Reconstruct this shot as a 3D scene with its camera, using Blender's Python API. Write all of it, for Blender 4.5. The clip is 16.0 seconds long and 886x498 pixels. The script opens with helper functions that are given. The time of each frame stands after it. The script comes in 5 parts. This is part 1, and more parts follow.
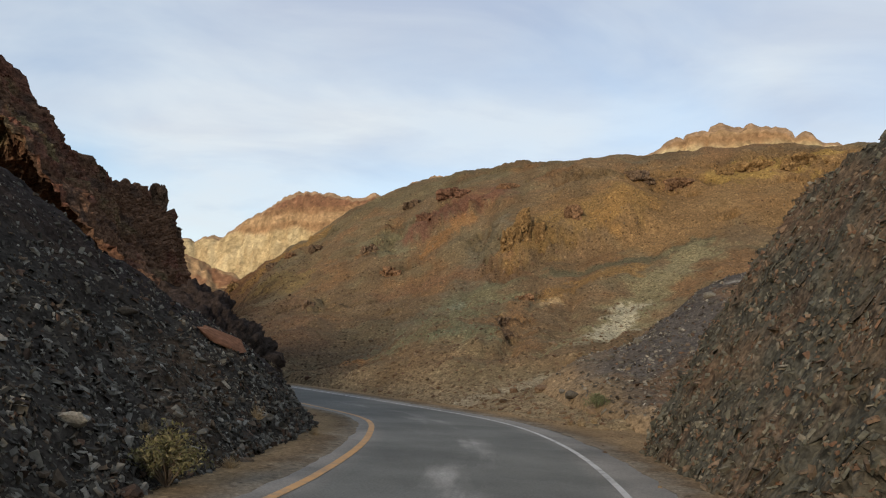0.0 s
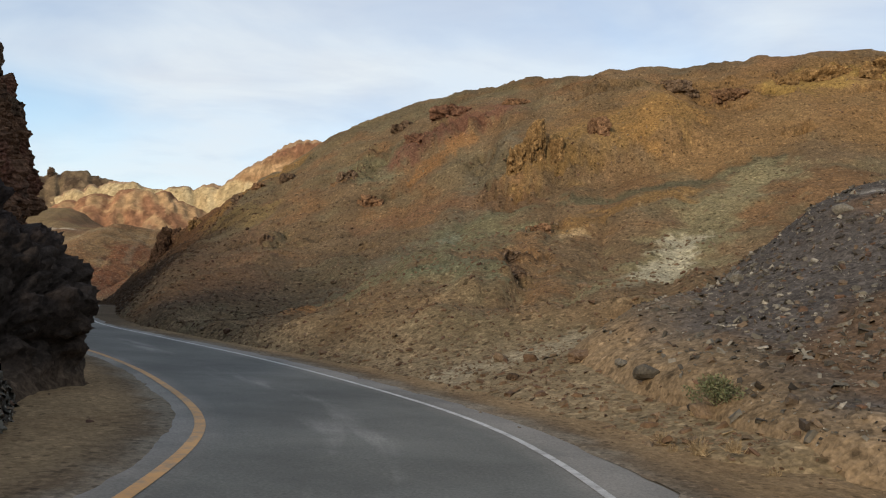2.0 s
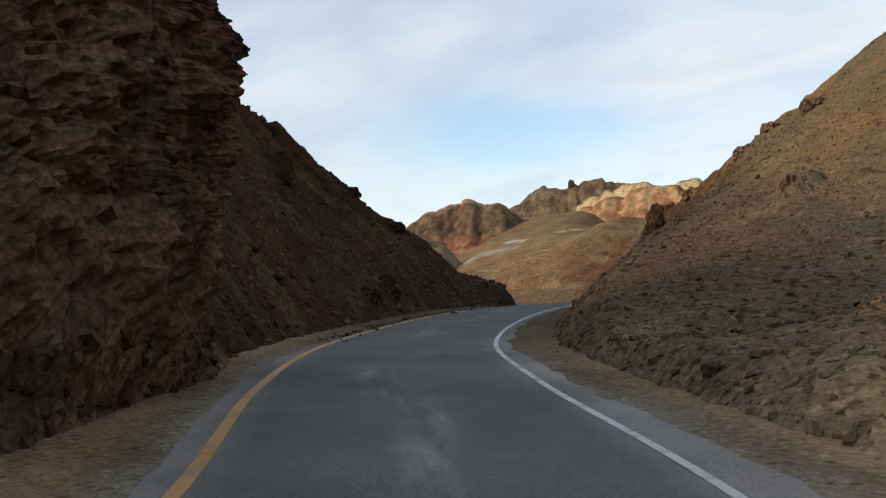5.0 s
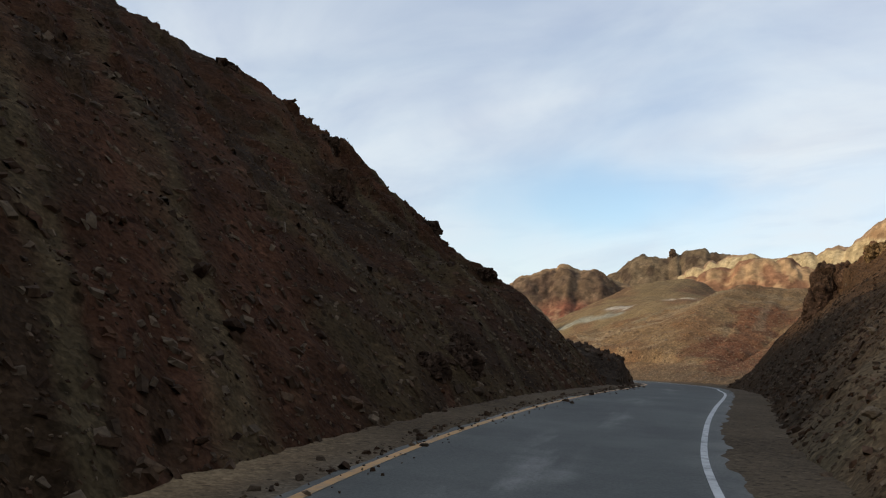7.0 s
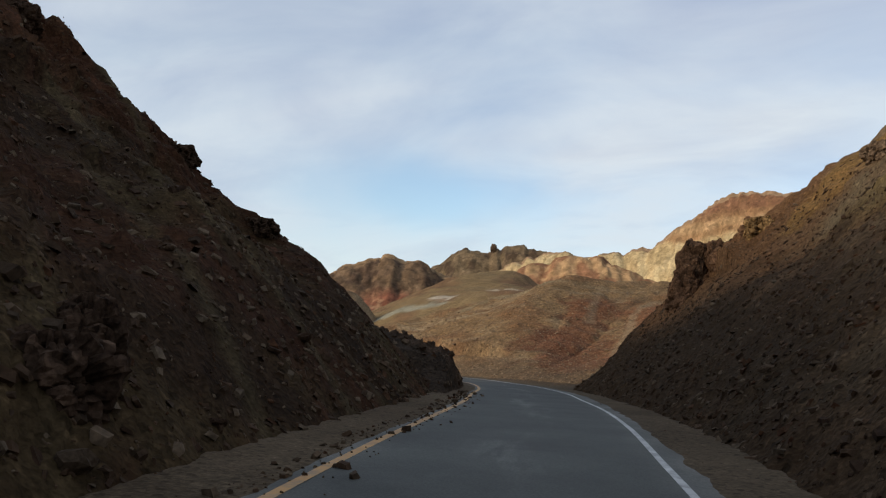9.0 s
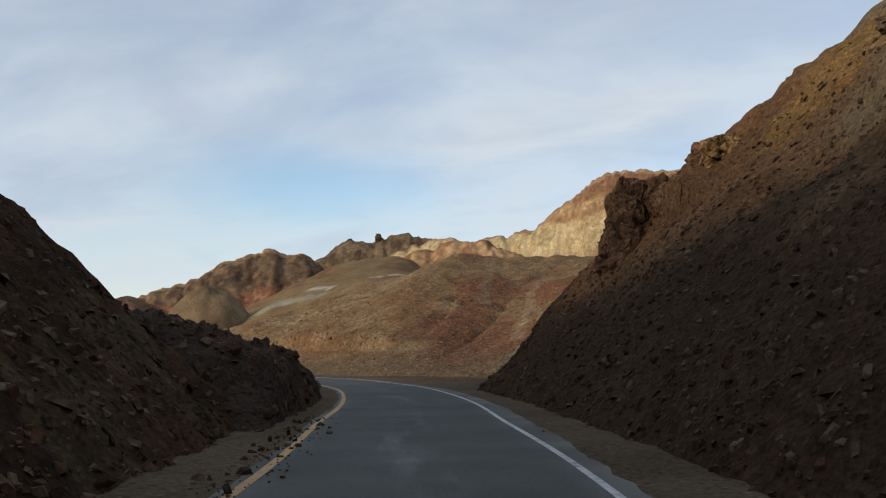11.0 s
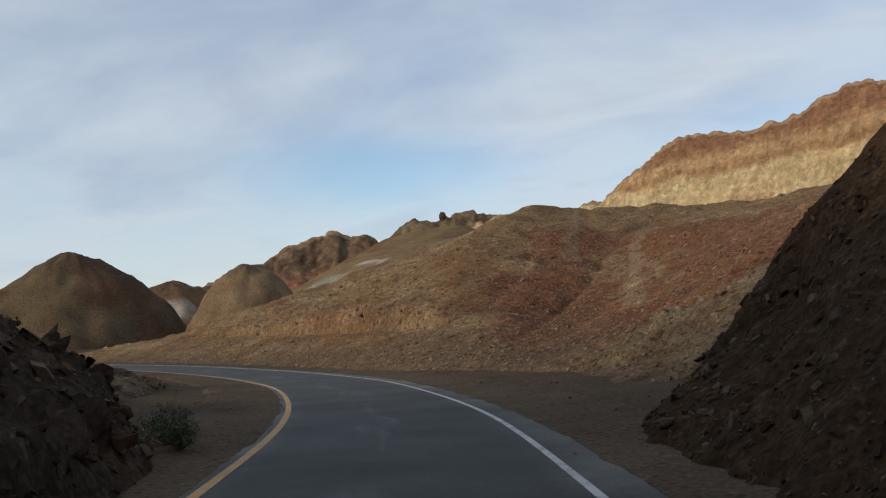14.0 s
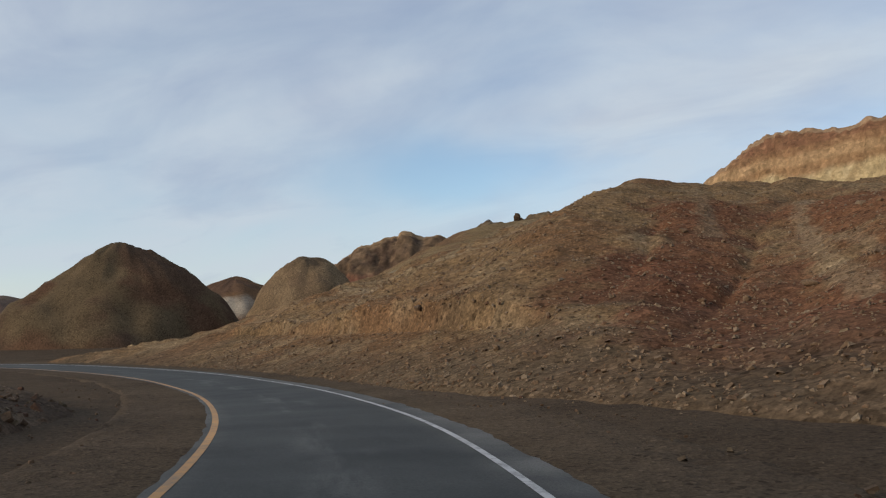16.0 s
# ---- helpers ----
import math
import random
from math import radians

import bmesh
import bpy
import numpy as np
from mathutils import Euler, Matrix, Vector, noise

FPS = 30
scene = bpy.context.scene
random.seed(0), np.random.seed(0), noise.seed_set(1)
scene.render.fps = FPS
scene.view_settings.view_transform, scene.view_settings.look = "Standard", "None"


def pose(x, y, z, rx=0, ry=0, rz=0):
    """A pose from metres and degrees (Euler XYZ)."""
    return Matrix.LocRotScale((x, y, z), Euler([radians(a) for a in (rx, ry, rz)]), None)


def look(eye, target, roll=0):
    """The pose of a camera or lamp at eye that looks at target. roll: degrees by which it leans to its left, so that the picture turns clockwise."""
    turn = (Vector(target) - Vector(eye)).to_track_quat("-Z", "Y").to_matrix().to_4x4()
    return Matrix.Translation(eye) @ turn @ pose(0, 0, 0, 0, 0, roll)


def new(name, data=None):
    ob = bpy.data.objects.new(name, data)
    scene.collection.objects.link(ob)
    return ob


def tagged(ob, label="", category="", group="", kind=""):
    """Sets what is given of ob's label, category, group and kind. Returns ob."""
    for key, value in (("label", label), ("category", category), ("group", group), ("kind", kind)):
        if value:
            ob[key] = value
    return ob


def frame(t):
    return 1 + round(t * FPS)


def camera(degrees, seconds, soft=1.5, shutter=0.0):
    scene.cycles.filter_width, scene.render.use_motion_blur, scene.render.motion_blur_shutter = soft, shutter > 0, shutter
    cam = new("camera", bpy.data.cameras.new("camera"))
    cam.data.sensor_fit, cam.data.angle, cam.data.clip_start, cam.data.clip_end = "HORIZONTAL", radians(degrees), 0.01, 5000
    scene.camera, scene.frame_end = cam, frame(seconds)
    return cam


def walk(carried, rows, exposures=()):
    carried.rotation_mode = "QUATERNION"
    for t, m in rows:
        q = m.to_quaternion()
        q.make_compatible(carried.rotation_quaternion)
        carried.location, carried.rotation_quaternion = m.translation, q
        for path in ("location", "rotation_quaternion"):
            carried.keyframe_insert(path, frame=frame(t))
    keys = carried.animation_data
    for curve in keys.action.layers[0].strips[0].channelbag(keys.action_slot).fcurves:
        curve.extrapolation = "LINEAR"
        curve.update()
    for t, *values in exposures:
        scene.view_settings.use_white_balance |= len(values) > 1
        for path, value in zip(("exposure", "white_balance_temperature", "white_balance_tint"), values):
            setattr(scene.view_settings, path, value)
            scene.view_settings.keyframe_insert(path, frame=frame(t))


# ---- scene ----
cam = camera(59.31, 16.0, soft=1.2)
ROWS = [
    (0.0, 0.04, -0.43, 1.55, 97.18, -2.98, 0.11),
    (0.5, 0.14, 2.58, 1.48, 92.94, -4.91, -0.95),
    (1.0, 0.29, 5.60, 1.42, 93.44, -4.90, -2.38),
    (1.5, 0.52, 8.57, 1.36, 94.01, -4.64, -2.71),
    (2.0, 0.75, 11.53, 1.26, 93.68, -3.66, 0.24),
    (2.5, 0.88, 14.56, 1.21, 92.13, -2.86, 2.55),
    (3.0, 0.63, 17.36, 1.12, 92.41, -1.75, 9.70),
    (3.5, 0.17, 20.23, 1.06, 91.97, -0.85, 15.70),
    (4.0, -0.64, 23.01, 0.94, 91.14, -0.17, 21.60),
    (4.5, -1.80, 25.67, 0.87, 92.10, 0.41, 30.75),
    (5.0, -3.39, 28.31, 0.83, 92.25, 0.81, 37.29),
    (5.2, -4.01, 29.36, 0.81, 92.41, 0.93, 38.53),
    (7.3, -12.01, 38.83, 0.84, 97.58, -2.62, 43.82),
    (7.5, -12.73, 39.83, 0.84, 98.18, -3.04, 40.74),
    (8.0, -14.55, 42.35, 0.81, 96.60, -3.62, 38.49),
    (8.5, -16.15, 44.97, 0.82, 96.63, -3.34, 34.72),
    (9.0, -17.58, 47.69, 0.84, 96.70, -3.19, 30.99),
    (9.5, -18.83, 50.39, 0.86, 96.90, -2.45, 25.88),
    (10.0, -20.00, 53.03, 0.87, 96.57, -2.22, 24.73),
    (10.2, -20.46, 54.09, 0.88, 96.39, -2.02, 23.97),
    (12.5, -26.05, 67.32, 0.65, 95.58, 4.52, 23.61),
    (13.0, -27.46, 70.77, 0.55, 95.01, 3.76, 24.98),
    (13.5, -28.95, 73.94, 0.46, 95.80, 3.25, 27.39),
    (14.0, -30.55, 76.99, 0.35, 94.76, 2.57, 28.01),
    (14.5, -32.29, 80.17, 0.28, 95.46, 1.66, 28.54),
    (15.0, -34.12, 83.32, 0.11, 95.82, 1.51, 30.14),
    (15.5, -36.00, 86.36, -0.01, 95.10, 1.32, 31.66),
    (16.0, -38.04, 89.38, -0.09, 95.18, 1.71, 33.39),
]
walk(cam, [(t, pose(*row)) for t, *row in ROWS], [(0.0, 0.12, 6800, 10), (0.5, 0.0, 6800, 10), (1.0, 0.12, 6800, 10), (3.0, 0.20, 6800, 10), (5.0, 0.24, 6800, 10), (8.0, 0.1, 6700, 10), (10.0, -0.02, 6650, 10), (12.5, -0.12, 6500, 10), (16.0, -0.24, 6400, 10)])

# ---------------------------------------------------------------- light
SUN_FROM = Vector((-0.48, -0.88, 0.0)).normalized()
SUN_HEIGHT = radians(17)
sun = new("sun", bpy.data.lights.new("sun", "SUN"))
sun.data.energy, sun.data.angle, sun.data.color = 3.1, radians(14), (1.0, 0.84, 0.66)
sun.matrix_world = look(Vector((SUN_FROM.x * math.cos(SUN_HEIGHT), SUN_FROM.y * math.cos(SUN_HEIGHT), math.sin(SUN_HEIGHT))) * 400, (0, 0, 0))

world = bpy.data.worlds.new("sky")
scene.world = world
world.use_nodes = True
wt = world.node_tree
wt.nodes.clear()


def wnode(kind, **values):
    n = wt.nodes.new(kind)
    for k, v in values.items():
        n.inputs[k].default_value = v
    return n


w_out = wnode("ShaderNodeOutputWorld")
w_bg = wnode("ShaderNodeBackground", Strength=1.0)
w_sky = wt.nodes.new("ShaderNodeTexSky")
w_sky.sky_type, w_sky.sun_disc = "NISHITA", False
w_sky.ozone_density, w_sky.dust_density, w_sky.altitude = 1.6, 0.4, 400
w_sky.sun_elevation = SUN_HEIGHT
w_sky.sun_rotation = math.atan2(SUN_FROM.x, SUN_FROM.y)
w_dim = wt.nodes.new("ShaderNodeVectorMath")
w_dim.operation = "SCALE"
w_dim.inputs["Scale"].default_value = 0.18
w_co = wt.nodes.new("ShaderNodeTexCoord")
# thin high cloud: streaks that stretch along the horizon, on a flat layer overhead
w_sep = wt.nodes.new("ShaderNodeSeparateXYZ")
w_up = wt.nodes.new("ShaderNodeMath")
w_up.operation = "ADD"
w_up.inputs[1].default_value = 0.22
w_div = wt.nodes.new("ShaderNodeVectorMath")
w_div.operation = "DIVIDE"
w_com = wt.nodes.new("ShaderNodeCombineXYZ")
w_map = wt.nodes.new("ShaderNodeMapping")
w_map.inputs["Rotation"].default_value = (0, 0, radians(-28))
w_map.inputs["Scale"].default_value = (0.8, 1.25, 0.0)
w_map.inputs["Location"].default_value = (0.35, 0.10, 0.0)
w_n1 = wnode("ShaderNodeTexNoise", Scale=1.3, Detail=5.0, Roughness=0.5, Distortion=0.35)
w_ramp = wt.nodes.new("ShaderNodeValToRGB")
w_ramp.color_ramp.elements[0].position, w_ramp.color_ramp.elements[0].color = 0.33, (0.52, 0.52, 0.52, 1)
w_ramp.color_ramp.elements[1].position, w_ramp.color_ramp.elements[1].color = 0.68, (0.97, 0.97, 0.97, 1)
w_mix = wt.nodes.new("ShaderNodeMix")
w_mix.data_type = "RGBA"
w_tone = wt.nodes.new("ShaderNodeMix")
w_tone.data_type = "RGBA"
w_tone.inputs["A"].default_value = (0.455, 0.53, 0.68, 1)
w_tone.inputs["B"].default_value = (0.68, 0.755, 0.83, 1)
w_low = wt.nodes.new("ShaderNodeMapRange")
w_low.inputs["From Min"].default_value, w_low.inputs["From Max"].default_value = 0.05, 0.55
w_low.inputs["To Min"].default_value, w_low.inputs["To Max"].default_value = 0.62, -0.25
w_n2 = wnode("ShaderNodeTexNoise", Scale=2.1, Detail=6.0, Roughness=0.55, Distortion=0.5)
w_n2m = wt.nodes.new("ShaderNodeMapRange")
w_n2m.inputs["From Min"].default_value, w_n2m.inputs["From Max"].default_value = 0.3, 0.7
w_toneadd = wt.nodes.new("ShaderNodeMath")
w_toneadd.operation = "ADD"
w_toneadd.use_clamp = True
L = wt.links.new
L(w_co.outputs["Generated"], w_sep.inputs[0])
L(w_sep.outputs["Z"], w_up.inputs[0])
for a in "XYZ":
    L(w_up.outputs[0], w_com.inputs[a])
L(w_co.outputs["Generated"], w_div.inputs[0])
L(w_com.outputs[0], w_div.inputs[1])
L(w_div.outputs[0], w_map.inputs["Vector"])
L(w_map.outputs[0], w_n1.inputs["Vector"])
L(w_n1.outputs[0], w_ramp.inputs[0])
# one gap in the cloud, low over the far mountains, where the blue shows
w_gapmap = wt.nodes.new("ShaderNodeMapping")
w_gapmap.vector_type = "POINT"
w_gapmap.inputs["Rotation"].default_value = (0, 0, radians(-33))
w_gapscale = wt.nodes.new("ShaderNodeVectorMath")
w_gapscale.operation = "MULTIPLY_ADD"
w_gapscale.inputs[1].default_value = (4.6, 1.0, 15.0)
w_gapscale.inputs[2].default_value = (0.0, -1.0, -2.75)
w_wisp = wnode("ShaderNodeTexNoise", Scale=7.0, Detail=4.0, Roughness=0.5)
w_gaplen = wt.nodes.new("ShaderNodeVectorMath")
w_gaplen.operation = "LENGTH"
w_gapadd = wt.nodes.new("ShaderNodeMath")
w_gapadd.operation = "ADD"
w_gap = wt.nodes.new("ShaderNodeMapRange")
w_gap.interpolation_type = "SMOOTHSTEP"
w_gap.inputs["From Min"].default_value, w_gap.inputs["From Max"].default_value = 0.55, 1.75
w_gap.inputs["To Min"].default_value, w_gap.inputs["To Max"].default_value = 0.12, 1.0
w_cover = wt.nodes.new("ShaderNodeMath")
w_cover.operation = "MULTIPLY"
L(w_co.outputs["Generated"], w_gapmap.inputs["Vector"])
L(w_gapmap.outputs[0], w_gapscale.inputs[0])
L(w_gapscale.outputs[0], w_gaplen.inputs[0])
L(w_co.outputs["Generated"], w_wisp.inputs["Vector"])
L(w_gaplen.outputs["Value"], w_gapadd.inputs[0])
L(w_wisp.outputs[0], w_gapadd.inputs[1])
L(w_gapadd.outputs[0], w_gap.inputs["Value"])
L(w_ramp.outputs[0], w_cover.inputs[0])
L(w_gap.outputs[0], w_cover.inputs[1])
L(w_cover.outputs[0], w_mix.inputs["Factor"])
L(w_sep.outputs["Z"], w_low.inputs["Value"])
L(w_map.outputs[0], w_n2.inputs["Vector"])
L(w_n2.outputs[0], w_n2m.inputs["Value"])
L(w_low.outputs[0], w_toneadd.inputs[0])
L(w_n2m.outputs[0], w_toneadd.inputs[1])
L(w_toneadd.outputs[0], w_tone.inputs["Factor"])
L(w_tone.outputs["Result"], w_mix.inputs["B"])
L(w_sky.outputs[0], w_dim.inputs[0])
L(w_dim.outputs[0], w_mix.inputs["A"])
L(w_mix.outputs["Result"], w_bg.inputs["Color"])
L(w_bg.outputs[0], w_out.inputs[0])

# ---------------------------------------------------------------- noise on arrays
_rs = np.random.RandomState(11)
PERM = _rs.permutation(256)
GRAD = _rs.normal(size=(256, 3))
GRAD /= np.linalg.norm(GRAD, axis=1)[:, None]
CELL = _rs.rand(256, 4)


def _index(i, j, k):
    return PERM[(PERM[(PERM[i & 255] + j) & 255] + k) & 255]


def perlin(p):
    """Smooth noise, about -1 to 1, at an array of points."""
    b = np.floor(p).astype(int)
    f = p - b
    w = f * f * f * (f * (f * 6 - 15) + 10)
    out = np.zeros(len(p))
    for dx in (0, 1):
        for dy in (0, 1):
            for dz in (0, 1):
                g = GRAD[_index(b[:, 0] + dx, b[:, 1] + dy, b[:, 2] + dz)]
                d = f - (dx, dy, dz)
                out += (g * d).sum(1) * (w[:, 0] if dx else 1 - w[:, 0]) * (w[:, 1] if dy else 1 - w[:, 1]) * (w[:, 2] if dz else 1 - w[:, 2])
    return out * 1.5


def fbm(p, size, octaves=4, gain=0.5, shift=0.0):
    """Layered noise whose largest bumps are about `size` metres across."""
    q = np.asarray(p, float) / np.asarray(size, float) + shift
    total, amp = np.zeros(len(q)), 1.0
    for _ in range(octaves):
        total += amp * perlin(q)
        q, amp = q * 2.03 + 7.1, amp * gain
    return total


def cells(p, size, shift=0.0):
    """Broken-rock noise: a random height for each block, and the closeness to a crack between blocks."""
    q = np.asarray(p, float) / np.asarray(size, float) + shift
    b = np.floor(q).astype(int)
    f1 = np.full(len(q), 9.0)
    f2 = np.full(len(q), 9.0)
    val = np.zeros(len(q))
    for dx in (-1, 0, 1):
        for dy in (-1, 0, 1):
            for dz in (-1, 0, 1):
                c = CELL[_index(b[:, 0] + dx, b[:, 1] + dy, b[:, 2] + dz)]
                d = (((b + (dx, dy, dz)) + c[:, :3] - q) ** 2).sum(1)
                near = d < f1
                f2 = np.where(near, f1, np.minimum(f2, d))
                val = np.where(near, c[:, 3], val)
                f1 = np.where(near, d, f1)
    return val, np.sqrt(f2) - np.sqrt(f1)


def ease(a, b, x):
    t = np.clip((x - a) / (b - a), 0, 1)
    return t * t * (3 - 2 * t)


def spot(q, centre, radius, shift=0.0):
    """1 near a place, 0 away from it, with a ragged edge."""
    d = np.linalg.norm((q - np.asarray(centre)) / np.asarray(radius), axis=1)
    return ease(1.15, 0.55, d + 0.45 * fbm(q, np.mean(radius) * 0.7, 4, shift=shift))


def blend(base, colour, weight):
    return base + (np.asarray(colour) - base) * weight[:, None]


# ---------------------------------------------------------------- materials
def material(name):
    m = bpy.data.materials.new(name)
    m.use_nodes = True
    t = m.node_tree
    return m, t, t.nodes["Principled BSDF"]


def noise_node(t, co, size, detail=6.0, rough=0.6):
    n = t.nodes.new("ShaderNodeTexNoise")
    n.inputs["Scale"].default_value, n.inputs["Detail"].default_value, n.inputs["Roughness"].default_value = 1 / size, detail, rough
    t.links.new(co, n.inputs["Vector"])
    return n.outputs["Fac"]


def scaled(t, value, low, high, a=0.3, b=0.7):
    n = t.nodes.new("ShaderNodeMapRange")
    n.inputs["From Min"].default_value, n.inputs["From Max"].default_value = a, b
    n.inputs["To Min"].default_value, n.inputs["To Max"].default_value = low, high
    t.links.new(value, n.inputs["Value"])
    return n.outputs["Result"]


def times(t, colour, *factors):
    for f in factors:
        n = t.nodes.new("ShaderNodeVectorMath")
        n.operation = "SCALE"
        t.links.new(colour, n.inputs[0])
        t.links.new(f, n.inputs["Scale"])
        colour = n.outputs[0]
    return colour


def rock_material(name, grain=0.12, pebble=0.5, bump=0.6, contrast=0.45, far=1.0, chips=0.4, stones=0.55):
    """Earth and rock: the mineral colour stored on the mesh, broken up by grain at three sizes, with pebbly relief."""
    m, t, bsdf = material(name)
    co = t.nodes.new("ShaderNodeTexCoord").outputs["Object"]
    at = t.nodes.new("ShaderNodeAttribute")
    at.attribute_name = "mineral"
    fine = noise_node(t, co, grain * far, 5)
    mid = noise_node(t, co, pebble * far, 6)
    wide = noise_node(t, co, 3.0 * far, 5)
    vor = t.nodes.new("ShaderNodeTexVoronoi")
    vor.inputs["Scale"].default_value = 1 / (grain * 1.6 * far)
    t.links.new(co, vor.inputs["Vector"])
    col = times(t, at.outputs["Color"], scaled(t, fine, 1 - contrast, 1 + contrast), scaled(t, mid, 1 - contrast * 0.45, 1 + contrast * 0.45),
                scaled(t, wide, 0.82, 1.2), scaled(t, vor.outputs["Color"], 1 - chips, 1 + chips, 0.0, 1.0))
    if stones:
        # scattered bigger stones, half buried: some dark, some pale
        lump = t.nodes.new("ShaderNodeTexVoronoi")
        lump.inputs["Scale"].default_value = 1 / (grain * 3.6 * far)
        bent = t.nodes.new("ShaderNodeVectorMath")
        bent.operation = "MULTIPLY_ADD"
        push = noise_node(t, co, grain * 1.5 * far, 3)
        t.links.new(push, bent.inputs[0])
        bent.inputs[1].default_value = (grain * 1.2 * far,) * 3
        t.links.new(co, bent.inputs[2])
        t.links.new(bent.outputs[0], lump.inputs["Vector"])
        parts = t.nodes.new("ShaderNodeSeparateColor")
        t.links.new(lump.outputs["Color"], parts.inputs[0])
        inside = scaled(t, lump.outputs["Distance"], 1.0, 0.0, 0.30, 0.42)
        for channel, shade in (("Red", -stones), ("Green", stones * 0.9)):
            on = t.nodes.new("ShaderNodeMath")
            on.operation = "MULTIPLY"
            t.links.new(inside, on.inputs[0])
            t.links.new(scaled(t, parts.outputs[channel], 0.0, 1.0, 0.66, 0.80), on.inputs[1])
            col = times(t, col, scaled(t, on.outputs[0], 1.0, 1.0 + shade, 0.0, 1.0))
    t.links.new(col, bsdf.inputs["Base Color"])
    bsdf.inputs["Roughness"].default_value = 0.92
    bsdf.inputs["Specular IOR Level"].default_value = 0.03
    b1 = t.nodes.new("ShaderNodeBump")
    b1.inputs["Strength"].default_value, b1.inputs["Distance"].default_value = bump, 0.10 * far
    t.links.new(mid, b1.inputs["Height"])
    b2 = t.nodes.new("ShaderNodeBump")
    b2.inputs["Strength"].default_value, b2.inputs["Distance"].default_value = bump, 0.04 * far
    t.links.new(vor.outputs["Distance"], b2.inputs["Height"])
    t.links.new(b1.outputs[0], b2.inputs["Normal"])
    t.links.new(b2.outputs[0], bsdf.inputs["Normal"])
    return m


EARTH = rock_material("earth_and_scree", grain=0.065, pebble=0.3, bump=0.45, contrast=0.40, chips=0.34, stones=0.5)
GRAVEL = rock_material("gravel_hillside", grain=0.11, pebble=0.5, bump=0.5, contrast=0.42, chips=0.38, stones=0.45)
DIRT = rock_material("fine_dirt_and_gravel", grain=0.035, pebble=0.16, bump=0.28, contrast=0.26, chips=0.28, stones=0.4)
CLIFF = rock_material("broken_cliff_rock", grain=0.07, pebble=0.4, bump=0.7, contrast=0.5)
FAR_ROCK = rock_material("distant_mountain_rock", grain=0.4, pebble=1.2, bump=0.45, contrast=0.2, far=6.0, chips=0.25, stones=0.2)


def stone_material(name, colours, rough=0.85):
    """Loose stones, each of its own shade."""
    m, t, bsdf = material(name)
    g = t.nodes.new("ShaderNodeNewGeometry")
    oi = t.nodes.new("ShaderNodeObjectInfo")
    add = t.nodes.new("ShaderNodeMath")
    add.operation = "ADD"
    t.links.new(g.outputs["Random Per Island"], add.inputs[0])
    t.links.new(oi.outputs["Random"], add.inputs[1])
    fr = t.nodes.new("ShaderNodeMath")
    fr.operation = "FRACT"
    t.links.new(add.outputs[0], fr.inputs[0])
    r = t.nodes.new("ShaderNodeValToRGB")
    r.color_ramp.interpolation = "LINEAR"
    while len(r.color_ramp.elements) < len(colours):
        r.color_ramp.elements.new(0.5)
    for i, c in enumerate(colours):
        r.color_ramp.elements[i].position = i / (len(colours) - 1)
        r.color_ramp.elements[i].color = (*c, 1)
    t.links.new(fr.outputs[0], r.inputs[0])
    co = t.nodes.new("ShaderNodeTexCoord").outputs["Object"]
    n1, n2 = noise_node(t, co, 0.08, 6), noise_node(t, co, 0.5, 4)
    t.links.new(times(t, r.outputs[0], scaled(t, n1, 0.6, 1.4), scaled(t, n2, 0.8, 1.2)), bsdf.inputs["Base Color"])
    bsdf.inputs["Roughness"].default_value = rough
    bsdf.inputs["Specular IOR Level"].default_value = 0.08
    b = t.nodes.new("ShaderNodeBump")
    b.inputs["Strength"].default_value, b.inputs["Distance"].default_value = 0.5, 0.03
    t.links.new(n1, b.inputs["Height"])
    t.links.new(b.outputs[0], bsdf.inputs["Normal"])
    return m


SLATE = stone_material("dark_slate_stones", [(0.024, 0.021, 0.017), (0.100, 0.092, 0.074), (0.036, 0.031, 0.025), (0.130, 0.094, 0.062), (0.050, 0.044, 0.035), (0.270, 0.250, 0.205), (0.065, 0.058, 0.046), (0.185, 0.170, 0.135), (0.030, 0.026, 0.021), (0.125, 0.074, 0.047)], 0.7)
SLATE_RUST = stone_material("grey_and_rust_slate", [(0.036, 0.036, 0.027), (0.105, 0.102, 0.077), (0.055, 0.050, 0.036), (0.150, 0.140, 0.108), (0.120, 0.068, 0.042), (0.060, 0.058, 0.044), (0.165, 0.105, 0.066)], 0.75)
RUBBLE = stone_material("brown_rubble_stones", [(0.075, 0.048, 0.030), (0.125, 0.080, 0.048), (0.10, 0.075, 0.048), (0.17, 0.125, 0.08), (0.08, 0.043, 0.029)])
# darker set of brown rubble for shaded slopes, with the shade in its colours
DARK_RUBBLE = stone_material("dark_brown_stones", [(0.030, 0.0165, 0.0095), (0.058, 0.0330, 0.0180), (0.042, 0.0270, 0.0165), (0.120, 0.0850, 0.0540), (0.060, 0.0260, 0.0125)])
TAN_STONE = stone_material("pale_tan_stones", [(0.13, 0.085, 0.052), (0.19, 0.135, 0.085), (0.15, 0.09, 0.052), (0.23, 0.175, 0.115), (0.11, 0.06, 0.036)])

